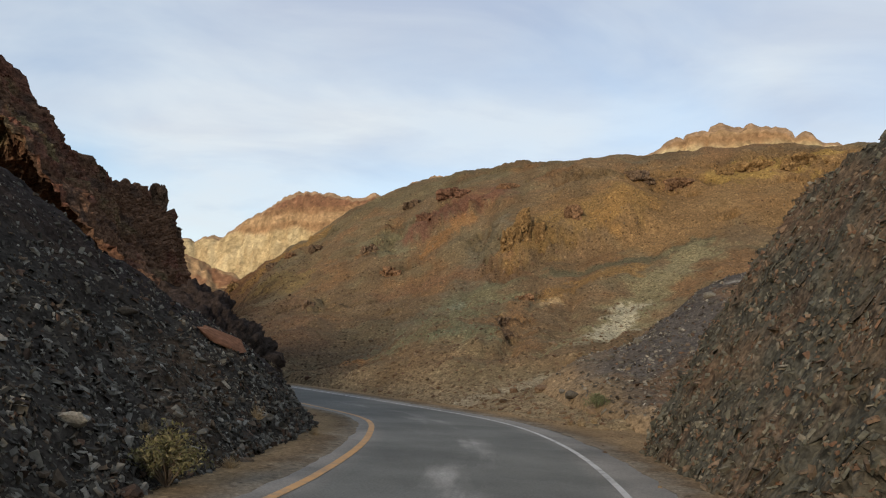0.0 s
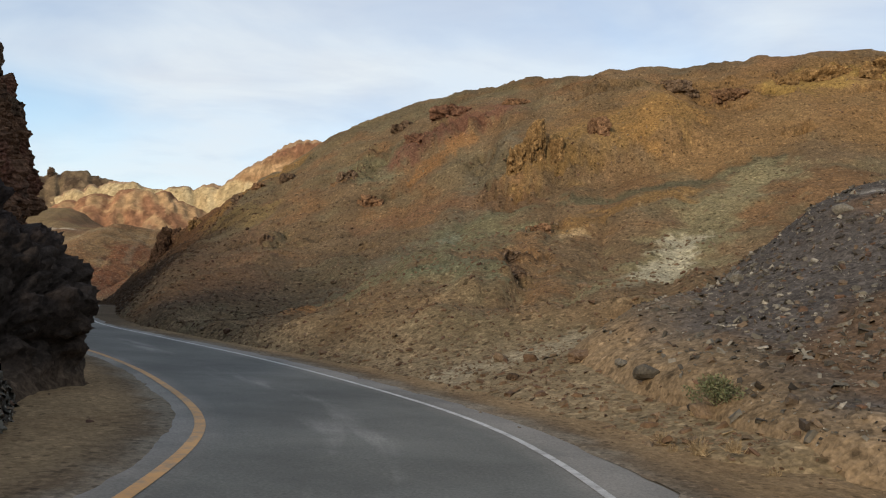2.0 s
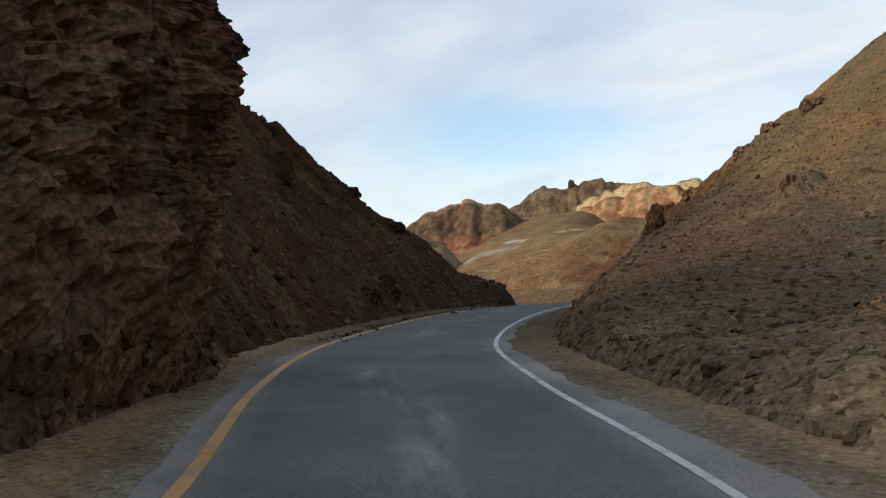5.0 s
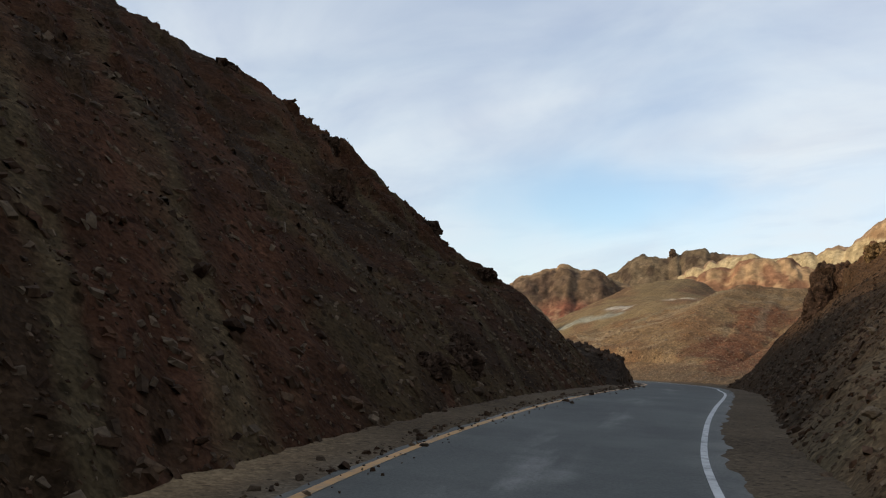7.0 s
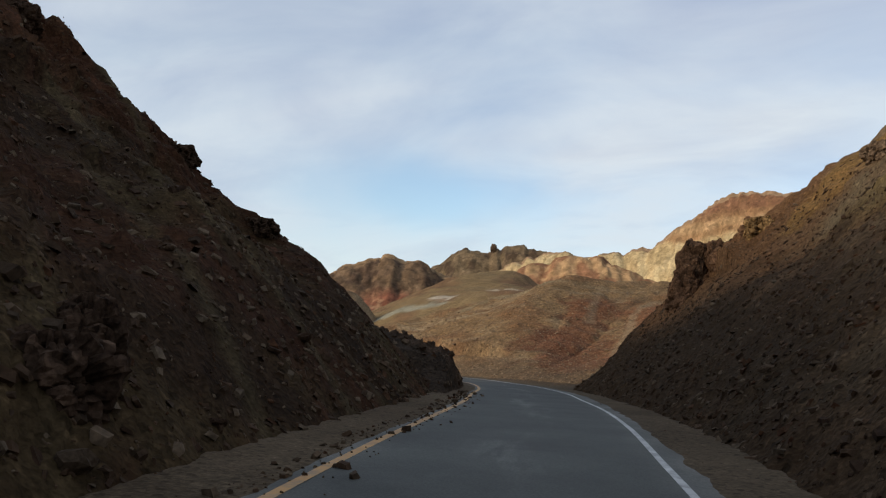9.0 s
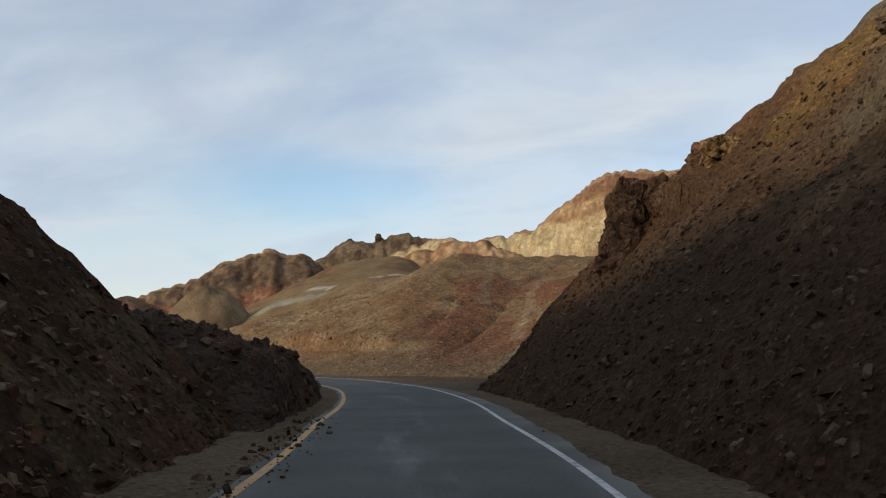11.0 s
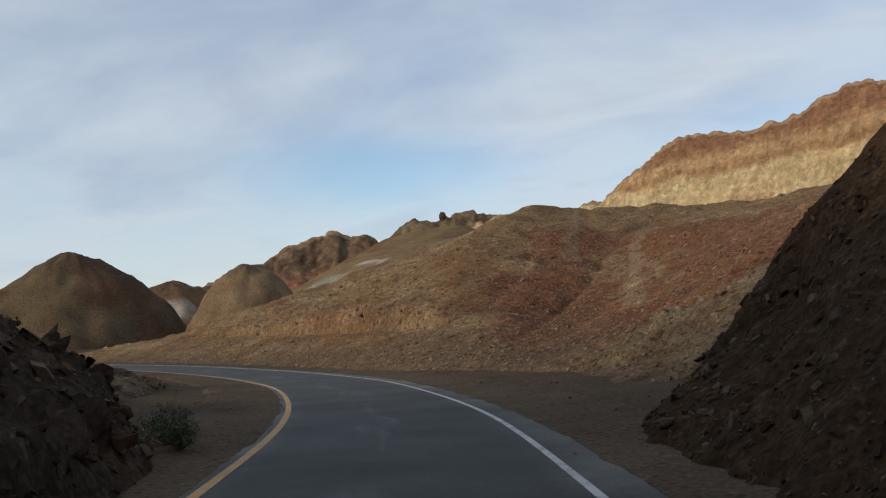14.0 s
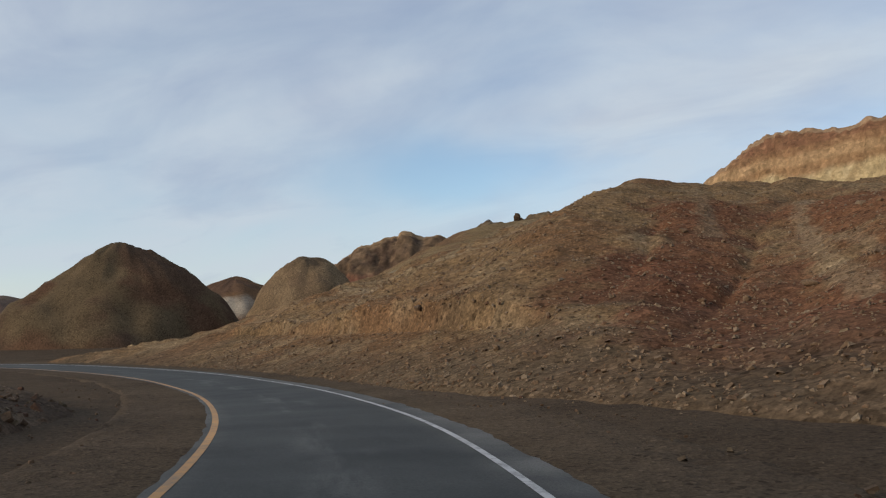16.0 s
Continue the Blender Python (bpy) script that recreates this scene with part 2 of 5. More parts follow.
# ---------------------------------------------------------------- meshes from arrays
def mesh_from(name, verts, faces, mat, smooth=True, colour=None):
    me = bpy.data.meshes.new(name)
    verts, faces = np.asarray(verts, np.float32), np.asarray(faces, np.int32)
    k = faces.shape[1]
    me.vertices.add(len(verts))
    me.vertices.foreach_set("co", verts.ravel())
    me.loops.add(faces.size)
    me.loops.foreach_set("vertex_index", faces.ravel())
    me.polygons.add(len(faces))
    me.polygons.foreach_set("loop_start", np.arange(0, faces.size, k, dtype=np.int32))
    me.polygons.foreach_set("use_smooth", np.full(len(faces), smooth))
    me.update(calc_edges=True)
    if colour is not None:
        a = me.color_attributes.new("mineral", "FLOAT_COLOR", "POINT")
        a.data.foreach_set("color", np.c_[np.clip(colour, 0.004, 0.9), np.ones(len(colour))].astype(np.float32).ravel())
    me.materials.append(mat)
    return me


def grid_faces(nu, nv, flip=False):
    i = (np.arange(nu - 1)[:, None] * nv + np.arange(nv - 1)[None]).ravel()
    f = np.stack([i, i + nv, i + nv + 1, i + 1], 1)
    return f[:, ::-1] if flip else f


def spline(knots, per):
    """Points on a smooth curve through the rows of knots; per: the pieces in each stretch."""
    k = np.asarray(knots, float)
    k = np.concatenate([2 * k[:1] - k[1:2], k, 2 * k[-1:] - k[-2:-1]])
    out = []
    for i in range(1, len(k) - 2):
        n = per if isinstance(per, int) else per[i - 1]
        for u in np.arange(n) / n:
            a, b, c, d = k[i - 1], k[i], k[i + 1], k[i + 2]
            out.append(0.5 * (2 * b + (c - a) * u + (2 * a - 5 * b + 4 * c - d) * u * u + (3 * b - a - 3 * c + d) * u ** 3))
    out.append(k[-2])
    return np.array(out)


def lengths(a, axis):
    """Mean length of each stretch of the stations along an axis."""
    d = np.linalg.norm(np.diff(a, axis=axis), axis=2)
    return d.max(axis=1 - axis)


class Slope:
    """A hillside laid through profiles that run from its foot to its crest, and down again behind."""

    def __init__(self, stations, step, back=((5, 2), (18, 12)), foot=0.8, step_back=None, sink=0.9, behind=None):
        a = np.asarray(stations, float)
        out = a[:, -1] - a[:, 0]
        out[:, 2] = 0
        out /= np.linalg.norm(out, axis=1)[:, None]
        rows = [a[:, 0] - out * foot - (0, 0, sink)] + [a[:, k] for k in range(a.shape[1])]
        for dist, drop in back:
            rows.append(a[:, -1] + (out if behind is None else np.array(behind)) * dist - (0, 0, drop))
        a = np.stack(rows, 1)
        nu = [max(1, int(round(x / step))) for x in lengths(a, 0)]
        nv = [max(1, int(round(x / (step if k <= len(rows) - len(back) else step_back or step * 2)))) for k, x in enumerate(lengths(a, 1))]
        nv[0] = 2
        cols = spline(a, nu)
        p = spline(np.swapaxes(cols, 0, 1), nv)
        self.p = np.swapaxes(p, 0, 1).copy()
        self.nu, self.nv = self.p.shape[:2]
        last = sum(nv[:1 + np.asarray(stations).shape[1] - 1])
        self.v = np.clip((np.arange(self.nv) - 2) / (last - 2), -0.1, 3)
        self.vv = np.broadcast_to(self.v, (self.nu, self.nv)).ravel()
        self.uu = np.broadcast_to(np.linspace(0, 1, self.nu)[:, None], (self.nu, self.nv)).ravel()
        self.crest_row = last
        self.n0 = self.normals()

    def flat(self):
        return self.p.reshape(-1, 3)

    def normals(self):
        du, dv = np.gradient(self.p, axis=0), np.gradient(self.p, axis=1)
        n = np.cross(du, dv)
        n /= np.linalg.norm(n, axis=2)[..., None] + 1e-9
        if n[..., 2].mean() < 0:
            n = -n
        return n.reshape(-1, 3)

    def push(self, amount):
        self.p = (self.flat() + self.n0 * np.asarray(amount)[:, None]).reshape(self.p.shape)

    def lift(self, amount):
        q = self.flat().copy()
        q[:, 2] += amount
        self.p = q.reshape(self.p.shape)

    def clear(self, gap, rise):
        """Keeps the slope back from the road: it may rise only so fast beyond the gap."""
        q = self.flat().copy()
        d = road_distance(q[:, :2])
        top = floor_height(q[:, :2]) - 0.12 + np.where(d > gap, rise, np.minimum(rise, 0.6)) * (d - gap)
        near = d < gap + 6
        rise = np.broadcast_to(rise, d.shape)
        q[:, 2] = np.where(near, np.minimum(q[:, 2], top + 0.12 * np.minimum(rise, 1.2) * fbm(q, 0.7, 3)), q[:, 2])
        self.p = q.reshape(self.p.shape)

    def build(self, name, mat, colour, label, category="hill", smooth=True):
        me = mesh_from(name, self.flat(), grid_faces(self.nu, self.nv), mat, smooth, colour)
        n = self.normals()
        if np.array(me.polygons[len(me.polygons) // 2].normal).dot(n[me.polygons[len(me.polygons) // 2].vertices[0]]) < 0:
            me.flip_normals()
        return tagged(new(name, me), label, category, kind="structure")

    def spots(self, n, rng, v=(0.0, 1.0), u=(0.0, 1.0), weight=None):
        """Random places on the slope, with normals, evenly spread over its area."""
        du, dv = np.gradient(self.p, axis=0), np.gradient(self.p, axis=1)
        area = np.linalg.norm(np.cross(du, dv), axis=2).ravel()
        keep = (self.vv >= v[0]) & (self.vv <= v[1]) & (self.uu >= u[0]) & (self.uu <= u[1])
        w = area * keep
        if weight is not None:
            w = w * weight
        i = rng.choice(len(w), size=n, p=w / w.sum())
        q = self.flat()[i]
        j = rng.rand(n, 2) - 0.5
        q = q + du.reshape(-1, 3)[i] * j[:, :1] + dv.reshape(-1, 3)[i] * j[:, 1:]
        return q, self.normals()[i]


CHUNK = np.array([(-1, -1, -1), (1, -1, -1), (1, 1, -1), (-1, 1, -1), (-1, -1, 1), (1, -1, 1), (1, 1, 1), (-1, 1, 1)], float) * 0.5
CHUNK_F = np.array([(4, 5, 6, 7), (0, 1, 5, 4), (1, 2, 6, 5), (2, 3, 7, 6), (3, 0, 4, 7)])


def turns(n, rng, upright, tilt):
    """Random frames whose third axis stays near the given normals."""
    z = upright + rng.normal(size=(n, 3)) * tilt
    z /= np.linalg.norm(z, axis=1)[:, None]
    x = np.cross(rng.normal(size=(n, 3)), z)
    x /= np.linalg.norm(x, axis=1)[:, None]
    return np.stack([x, np.cross(z, x), z], 2)


def loose_stones(name, spots, size, flat, mat, rng, label, tilt=0.35, sink=0.25):
    """Countless loose stones in one mesh: angular broken chunks, most of them small."""
    q, nrm = spots
    n = len(q)
    s = size[0] * (size[1] / size[0]) ** (rng.rand(n) ** 3.5)
    shape = CHUNK[None] * (1 + rng.uniform(-0.38, 0.38, size=(n, 8, 3)))
    shape[:, 4:, :2] *= rng.uniform(0.45, 0.95, size=(n, 1, 1))
    dims = np.stack([s * rng.uniform(1.0, 1.5, n), s * rng.uniform(0.45, 0.95, n), s * rng.uniform(flat[0], flat[1], n)], 1)
    shape = shape * dims[:, None]
    pts = np.einsum("nij,nkj->nki", turns(n, rng, nrm, tilt), shape) + q[:, None] + (nrm * (dims[:, 2:] * (0.5 - sink)))[:, None]
    faces = (CHUNK_F[None] + 8 * np.arange(n)[:, None, None]).reshape(-1, 4)
    me = mesh_from(name, pts.reshape(-1, 3), faces, mat, False)
    return tagged(new(name, me), label, "stones", kind="stuff")

# ---------------------------------------------------------------- the road's line
ROAD = [(-3.4, -20.5, 0.52), (-1.9, -8.5, 0.29), (-1.12, -2.56, 0.16), (-0.37, 3.41, 0.03), (0.42, 9.37, -0.12), (0.54, 15.39, -0.25), (-0.23, 21.37, -0.45), (-2.72, 26.83, -0.59),
        (-6.04, 31.91, -0.66), (-10.13, 36.21, -0.58), (-13.90, 40.77, -0.60), (-16.95, 45.80, -0.62), (-19.51, 51.14, -0.58), (-21.85, 56.62, -0.58),
        (-24.13, 62.15, -0.65), (-26.56, 67.62, -0.80), (-29.24, 72.99, -0.96), (-31.89, 78.43, -1.15), (-34.92, 83.83, -1.35), (-38.34, 89.21, -1.55),
        (-42.40, 94.42, -1.77), (-47.00, 99.33, -1.94), (-52.21, 103.87, -2.16), (-57.90, 108.01, -2.33), (-64.07, 111.63, -2.46), (-70.55, 114.83, -2.54),
        (-77.39, 117.40, -2.60), (-84.40, 119.51, -2.66), (-98, 122.5, -2.75), (-120, 124, -2.9)]
HALF = 1.91
LINE = spline(ROAD, 30)
_d = np.gradient(LINE, axis=0)
_d[:, 2] = 0
_d /= np.linalg.norm(_d, axis=1)[:, None]
SIDE = np.stack([_d[:, 1], -_d[:, 0], 0 * _d[:, 0]], 1)


def road_distance(xy):
    d = np.full(len(xy), 1e9)
    for c in LINE[::8]:
        d = np.minimum(d, (xy[:, 0] - c[0]) ** 2 + (xy[:, 1] - c[1]) ** 2)
    return np.sqrt(d)


def floor_height(xy):
    """Height of the valley floor: it follows the road and levels out far away."""
    num, den = np.full(len(xy), -2.7 * 1e-7), np.full(len(xy), 1e-7)
    for c in LINE[::8]:
        w = 1 / ((xy[:, 0] - c[0]) ** 2 + (xy[:, 1] - c[1]) ** 2 + 0.5) ** 2
        num += w * c[2]
        den += w
    return num / den


# ---------------------------------------------------------------- ground
def axis(lo, hi, step, reach):
    mid = list(np.arange(lo, hi, step))
    grow, x = step, 0.0
    ups, downs = [], []
    while x < reach:
        grow *= 1.35
        x += grow
        ups.append(hi + x)
        downs.append(lo - x)
    return np.array(downs[::-1] + mid + ups)


gx, gy = axis(-110, 22, 0.7, 4500), axis(-22, 134, 0.7, 4500)
X, Y = np.meshgrid(gx, gy, indexing="ij")
xy = np.c_[X.ravel(), Y.ravel()]
dist = road_distance(xy)
z = floor_height(xy)
p3 = np.c_[xy, np.zeros(len(xy))]
off = ease(2.3, 4.5, dist)
z += off * (0.10 * fbm(p3, 2.5, 4) + 0.10 * ease(2.5, 6, dist)) - 0.035 - 0.03 * (1 - off)
z += ease(60, 900, dist) * fbm(p3, 220, 4) * 3.0
col = np.tile(np.array((0.120, 0.084, 0.051)), (len(xy), 1))
col = blend(col, (0.100, 0.067, 0.040), 0.6 * ease(-0.1, 0.4, fbm(p3, 3.0, 4, shift=3)))
col = blend(col, (0.150, 0.114, 0.075), ease(0.15, 0.5, fbm(p3, 1.2, 4, shift=9)) * 0.7)
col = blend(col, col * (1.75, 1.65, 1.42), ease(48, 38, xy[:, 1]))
# shade over the far stretch, painted in as darker dirt
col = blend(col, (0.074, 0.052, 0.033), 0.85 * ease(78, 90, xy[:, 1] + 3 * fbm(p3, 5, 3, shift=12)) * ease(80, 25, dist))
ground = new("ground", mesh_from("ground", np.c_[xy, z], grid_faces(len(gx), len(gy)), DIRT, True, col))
tagged(ground, "dusty tan desert floor of dirt and fine gravel", "ground", kind="structure")


# ---------------------------------------------------------------- road
def asphalt_material():
    m, t, bsdf = material("worn_asphalt")
    co = t.nodes.new("ShaderNodeTexCoord").outputs["Object"]
    uv = t.nodes.new("ShaderNodeAttribute")
    uv.attribute_name = "across"
    sep = t.nodes.new("ShaderNodeSeparateXYZ")
    t.links.new(uv.outputs["Vector"], sep.inputs[0])
    # the pale band wanders a little from side to side
    slow = t.nodes.new("ShaderNodeMapping")
    slow.inputs["Scale"].default_value = (0.0, 0.25, 1)
    t.links.new(uv.outputs["Vector"], slow.inputs["Vector"])
    wander = t.nodes.new("ShaderNodeMath")
    wander.operation = "ADD"
    t.links.new(sep.outputs["X"], wander.inputs[0])
    t.links.new(scaled(t, noise_node(t, slow.outputs[0], 1.0, 4), -0.55, 0.55), wander.inputs[1])
    # paler polished band between the wheel tracks and dusty pale edges
    def band(centre, width):
        s = t.nodes.new("ShaderNodeMath")
        s.operation = "SUBTRACT"
        t.links.new(wander.outputs[0], s.inputs[0])
        s.inputs[1].default_value = centre
        a = t.nodes.new("ShaderNodeMath")
        a.operation = "ABSOLUTE"
        t.links.new(s.outputs[0], a.inputs[0])
        return scaled(t, a.outputs[0], 1.0, 0.0, 0.0, width)
    stretched = t.nodes.new("ShaderNodeMapping")
    stretched.inputs["Scale"].default_value = (1.4, 0.22, 1)
    t.links.new(uv.outputs["Vector"], stretched.inputs["Vector"])
    streak = noise_node(t, stretched.outputs[0], 1.0, 5)
    patch = noise_node(t, co, 2.2, 5)
    fine = noise_node(t, co, 0.03, 3)
    mix = t.nodes.new("ShaderNodeMix")
    mix.data_type = "RGBA"
    mix.inputs["A"].default_value = (0.047, 0.047, 0.041, 1)
    mix.inputs["B"].default_value = (0.125, 0.120, 0.108, 1)
    mul = t.nodes.new("ShaderNodeMath")
    mul.operation = "MULTIPLY"
    t.links.new(band(-0.1, 0.55), mul.inputs[0])
    t.links.new(scaled(t, streak, -0.3, 1.0, 0.42, 0.72), mul.inputs[1])
    mul.use_clamp = True
    t.links.new(mul.outputs[0], mix.inputs["Factor"])
    mix2 = t.nodes.new("ShaderNodeMix")
    mix2.data_type = "RGBA"
    mix2.inputs["B"].default_value = (0.20, 0.185, 0.16, 1)
    # brighter first stretch: pale dust, with sunlight on the road painted in too
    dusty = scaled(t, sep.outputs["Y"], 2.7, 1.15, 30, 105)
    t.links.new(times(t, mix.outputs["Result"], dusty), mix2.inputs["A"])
    ab = t.nodes.new("ShaderNodeMath")
    ab.operation = "ABSOLUTE"
    t.links.new(sep.outputs["X"], ab.inputs[0])
    edge = t.nodes.new("ShaderNodeMath")
    edge.operation = "MULTIPLY"
    edge.use_clamp = True
    t.links.new(scaled(t, ab.outputs[0], 0.0, 1.4, 1.55, 2.25), edge.inputs[0])
    worn = t.nodes.new("ShaderNodeMath")
    worn.operation = "MULTIPLY"
    t.links.new(scaled(t, patch, 0.35, 1.1, 0.3, 0.6), worn.inputs[0])
    t.links.new(scaled(t, sep.outputs["Y"], 1.0, 0.3, 55, 72), worn.inputs[1])
    t.links.new(worn.outputs[0], edge.inputs[1])
    t.links.new(edge.outputs[0], mix2.inputs["Factor"])
    t.links.new(times(t, mix2.outputs["Result"], scaled(t, fine, 0.75, 1.25), scaled(t, patch, 0.7, 1.28)), bsdf.inputs["Base Color"])
    bsdf.inputs["Roughness"].default_value = 0.75
    bsdf.inputs["Specular IOR Level"].default_value = 0.22
    b = t.nodes.new("ShaderNodeBump")
    b.inputs["Strength"].default_value, b.inputs["Distance"].default_value = 0.35, 0.01
    t.links.new(fine, b.inputs["Height"])
    t.links.new(b.outputs[0], bsdf.inputs["Normal"])
    return m


def paint_material(name, colour, wear):
    m, t, bsdf = material(name)
    co = t.nodes.new("ShaderNodeTexCoord").outputs["Object"]
    mix = t.nodes.new("ShaderNodeMix")
    mix.data_type = "RGBA"
    mix.inputs["A"].default_value = (*colour, 1)
    mix.inputs["B"].default_value = (*wear, 1)
    t.links.new(scaled(t, noise_node(t, co, 0.25, 7, 0.75), 0.0, 0.9, 0.47, 0.66), mix.inputs["Factor"])
    t.links.new(times(t, mix.outputs["Result"], scaled(t, noise_node(t, co, 1.5, 4), 0.8, 1.15)), bsdf.inputs["Base Color"])
    bsdf.inputs["Roughness"].default_value = 0.7
    return m


ASPHALT = asphalt_material()
YELLOW = paint_material("faded_yellow_paint", (0.50, 0.265, 0.085), (0.24, 0.18, 0.12))
WHITE = paint_material("faded_white_paint", (0.52, 0.51, 0.48), (0.20, 0.19, 0.17))


def ribbon(name, lefts, rights, height, mat, columns, wander=0.0, span=(0, None)):
    """A strip along the road between two offsets to the right of its middle."""
    c, s = LINE[span[0]:span[1]], SIDE[span[0]:span[1]]
    offs = np.linspace(0, 1, columns)
    rows, across = [], []
    along = np.r_[0, np.cumsum(np.linalg.norm(np.diff(c, axis=0), axis=1))]
    wob_l = wander * fbm(np.c_[c[:, :2], 0 * along], 1.6, 3)
    wob_r = wander * fbm(np.c_[c[:, :2], 0 * along + 30], 1.6, 3)
    for k in range(len(c)):
        o = (lefts + wob_l[k]) * (1 - offs) + (rights + wob_r[k]) * offs
        rows.append(c[k] + s[k] * o[:, None])
        across.append(np.c_[o, np.full(columns, along[k]), np.zeros(columns)])
    p = np.concatenate(rows)
    p[:, 2] = floor_height(p[:, :2]) + height
    if wander:
        p[0::columns, 2] -= 0.06
        p[columns - 1::columns, 2] -= 0.06
    me = mesh_from(name, p, grid_faces(len(c), columns, True), mat)
    a = me.attributes.new("across", "FLOAT_VECTOR", "POINT")
    a.data.foreach_set("vector", np.concatenate(across).astype(np.float32).ravel())
    if me.polygons[0].normal.z < 0:
        me.flip_normals()
    return new(name, me)


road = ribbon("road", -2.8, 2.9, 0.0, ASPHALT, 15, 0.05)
tagged(road, "narrow worn grey asphalt road with pale dusty edges", "road", kind="structure")
left_line = ribbon("yellow_edge_line", -HALF - 0.065, -HALF + 0.065, 0.006, YELLOW, 3)
tagged(left_line, "faded yellow edge line painted on asphalt", "road marking", kind="structure")
right_line = ribbon("white_edge_line", HALF - 0.05, HALF + 0.05, 0.006, WHITE, 3)
tagged(right_line, "worn white edge line painted on asphalt", "road marking", kind="structure")


def shoulder(name, inner, outer, label):
    """Trodden dirt and fine gravel that spreads unevenly over the edge of the asphalt."""
    ob = ribbon(name, inner, outer, 0.0, DIRT, 21)
    n, cols = len(LINE), 21
    p = np.empty(n * cols * 3, np.float32)
    ob.data.vertices.foreach_get("co", p)
    p = p.reshape(-1, 3).astype(float)
    out = np.tile(np.linspace(0, 1, cols), n)
    edge = 0.16 * fbm(p, 0.9, 4, 0.6, 2.0) + 0.10 * fbm(p, 4.0, 2, shift=6)
    s = np.repeat(SIDE, cols, axis=0) * (1 if outer > 0 else -1)
    far = out if outer > inner and outer > 0 else 1 - out
    p += s * (edge * (0.35 if outer < 0 else 1.0 - 0.5 * ease(50, 60, p[:, 1])) * (1 - far))[:, None]
    close = ease(36, 42, p[:, 1]) * ease(76, 66, p[:, 1])
    if outer < 0:
        p -= s * (0.14 * ease(36, 42, p[:, 1]) * (1 - far))[:, None]
    else:
        p -= s * ((0.22 * close - 0.15 * ease(38, 30, p[:, 1])) * (1 - far))[:, None]
    p[:, 2] += -0.012 * (far < 0.01) + 0.004 + 0.05 * far + 0.045 * ease(0.2, 0.6, far) * fbm(p, 0.6, 3, shift=4) - 0.16 * ease(0.85, 1.0, far)
    ob.data.vertices.foreach_set("co", p.astype(np.float32).ravel())
    c = np.tile(np.array((0.135, 0.098, 0.062)), (len(p), 1))
    c = blend(c, (0.110, 0.077, 0.048), 0.6 * ease(-0.1, 0.4, fbm(p, 1.6, 4, shift=3)))
    c = blend(c, (0.185, 0.155, 0.115), ease(0.24, 0.0, far + 0.15 * fbm(p, 0.8, 3, shift=8)) * ease(46, 36, p[:, 1]))
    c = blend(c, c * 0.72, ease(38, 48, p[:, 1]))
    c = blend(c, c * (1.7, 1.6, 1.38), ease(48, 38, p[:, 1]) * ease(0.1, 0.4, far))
    # same painted shade on the shoulder's far stretch
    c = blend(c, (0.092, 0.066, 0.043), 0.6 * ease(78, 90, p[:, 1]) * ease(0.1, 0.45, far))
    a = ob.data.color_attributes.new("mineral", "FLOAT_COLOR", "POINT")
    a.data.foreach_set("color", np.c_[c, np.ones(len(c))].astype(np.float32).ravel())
    return tagged(ob, label, "road shoulder", kind="structure")


shoulder("shoulder_left", -4.4, -2.17, "trodden dirt shoulder along the yellow line")
shoulder("shoulder_right", 2.36, 4.9, "gravelly dirt shoulder along the white line")

# ---------------------------------------------------------------- hills beside the road
def roughen(s, big=(0.5, 7.0), mid=(0.16, 1.6), small=(0.05, 0.45), keep_foot=0.12, shift=0.0):
    """Uneven ground: swells, hummocks and clods."""
    q = s.flat()
    low = keep_foot + (1 - keep_foot) * ease(0.0, 0.25, s.vv)
    s.push(low * big[0] * fbm(q, big[1], 3, shift=shift))
    q = s.flat()
    s.push(ease(-0.05, 0.1, s.vv) * (mid[0] * fbm(q, mid[1], 3, 0.55, shift + 3) + small[0] * fbm(q, small[1], 2, 0.6, shift + 5)))


def rubble(s, amp, size, shift=0.0, cover=0.0, foot=0.0):
    """Half-buried stones: patches of small blocks standing out of the soil."""
    q = s.flat()
    a, crack = cells(q, size, shift)
    lump = ease(0.45, 0.95, a) * ease(0.02, 0.35, crack)
    s.push(amp * lump * ease(-0.25 - cover, 0.35 - cover, fbm(q, 5.0, 3, shift=shift + 1)) * ease(foot, foot + 0.1, s.vv))


def crags(s, mask, amp, size, shift=0.0, flutes=0.0):
    """Broken rock where mask is 1: blocks that stand out by different amounts, with cracks between them."""
    q = s.flat()
    warp = np.stack([fbm(q, 1.7 * np.mean(size), 2, shift=shift + k) for k in (1, 4, 8)], 1) * np.mean(size) * 0.35
    a, crack = cells(q + warp, size, shift)
    b, crack2 = cells(q + warp * 0.5, np.asarray(size) * 0.38, shift + 5)
    h = (a - 0.62) * 1.0 - 0.5 * (1 - ease(0.0, 0.16, crack)) + 0.38 * (b - 0.4) - 0.16 * (1 - ease(0.0, 0.14, crack2))
    if flutes:
        h += flutes * fbm(q, (1.2, 1.2, 6.0), 3, shift=shift + 2)
    s.push(mask * amp * h)


def gullies(s, amp, width, shift=0.0, stretch=8.0):
    """Runnels worn down the slope."""
    q = np.c_[s.uu * lengths(s.p[:, s.crest_row // 2][:, None], 0).sum() / width, s.vv * stretch / width, 0 * s.uu + shift]
    s.push(-amp * ease(0.02, 0.2, s.vv) * (1 - np.abs(fbm(q, 1.0, 3))) ** 3)


rng = np.random.RandomState(5)

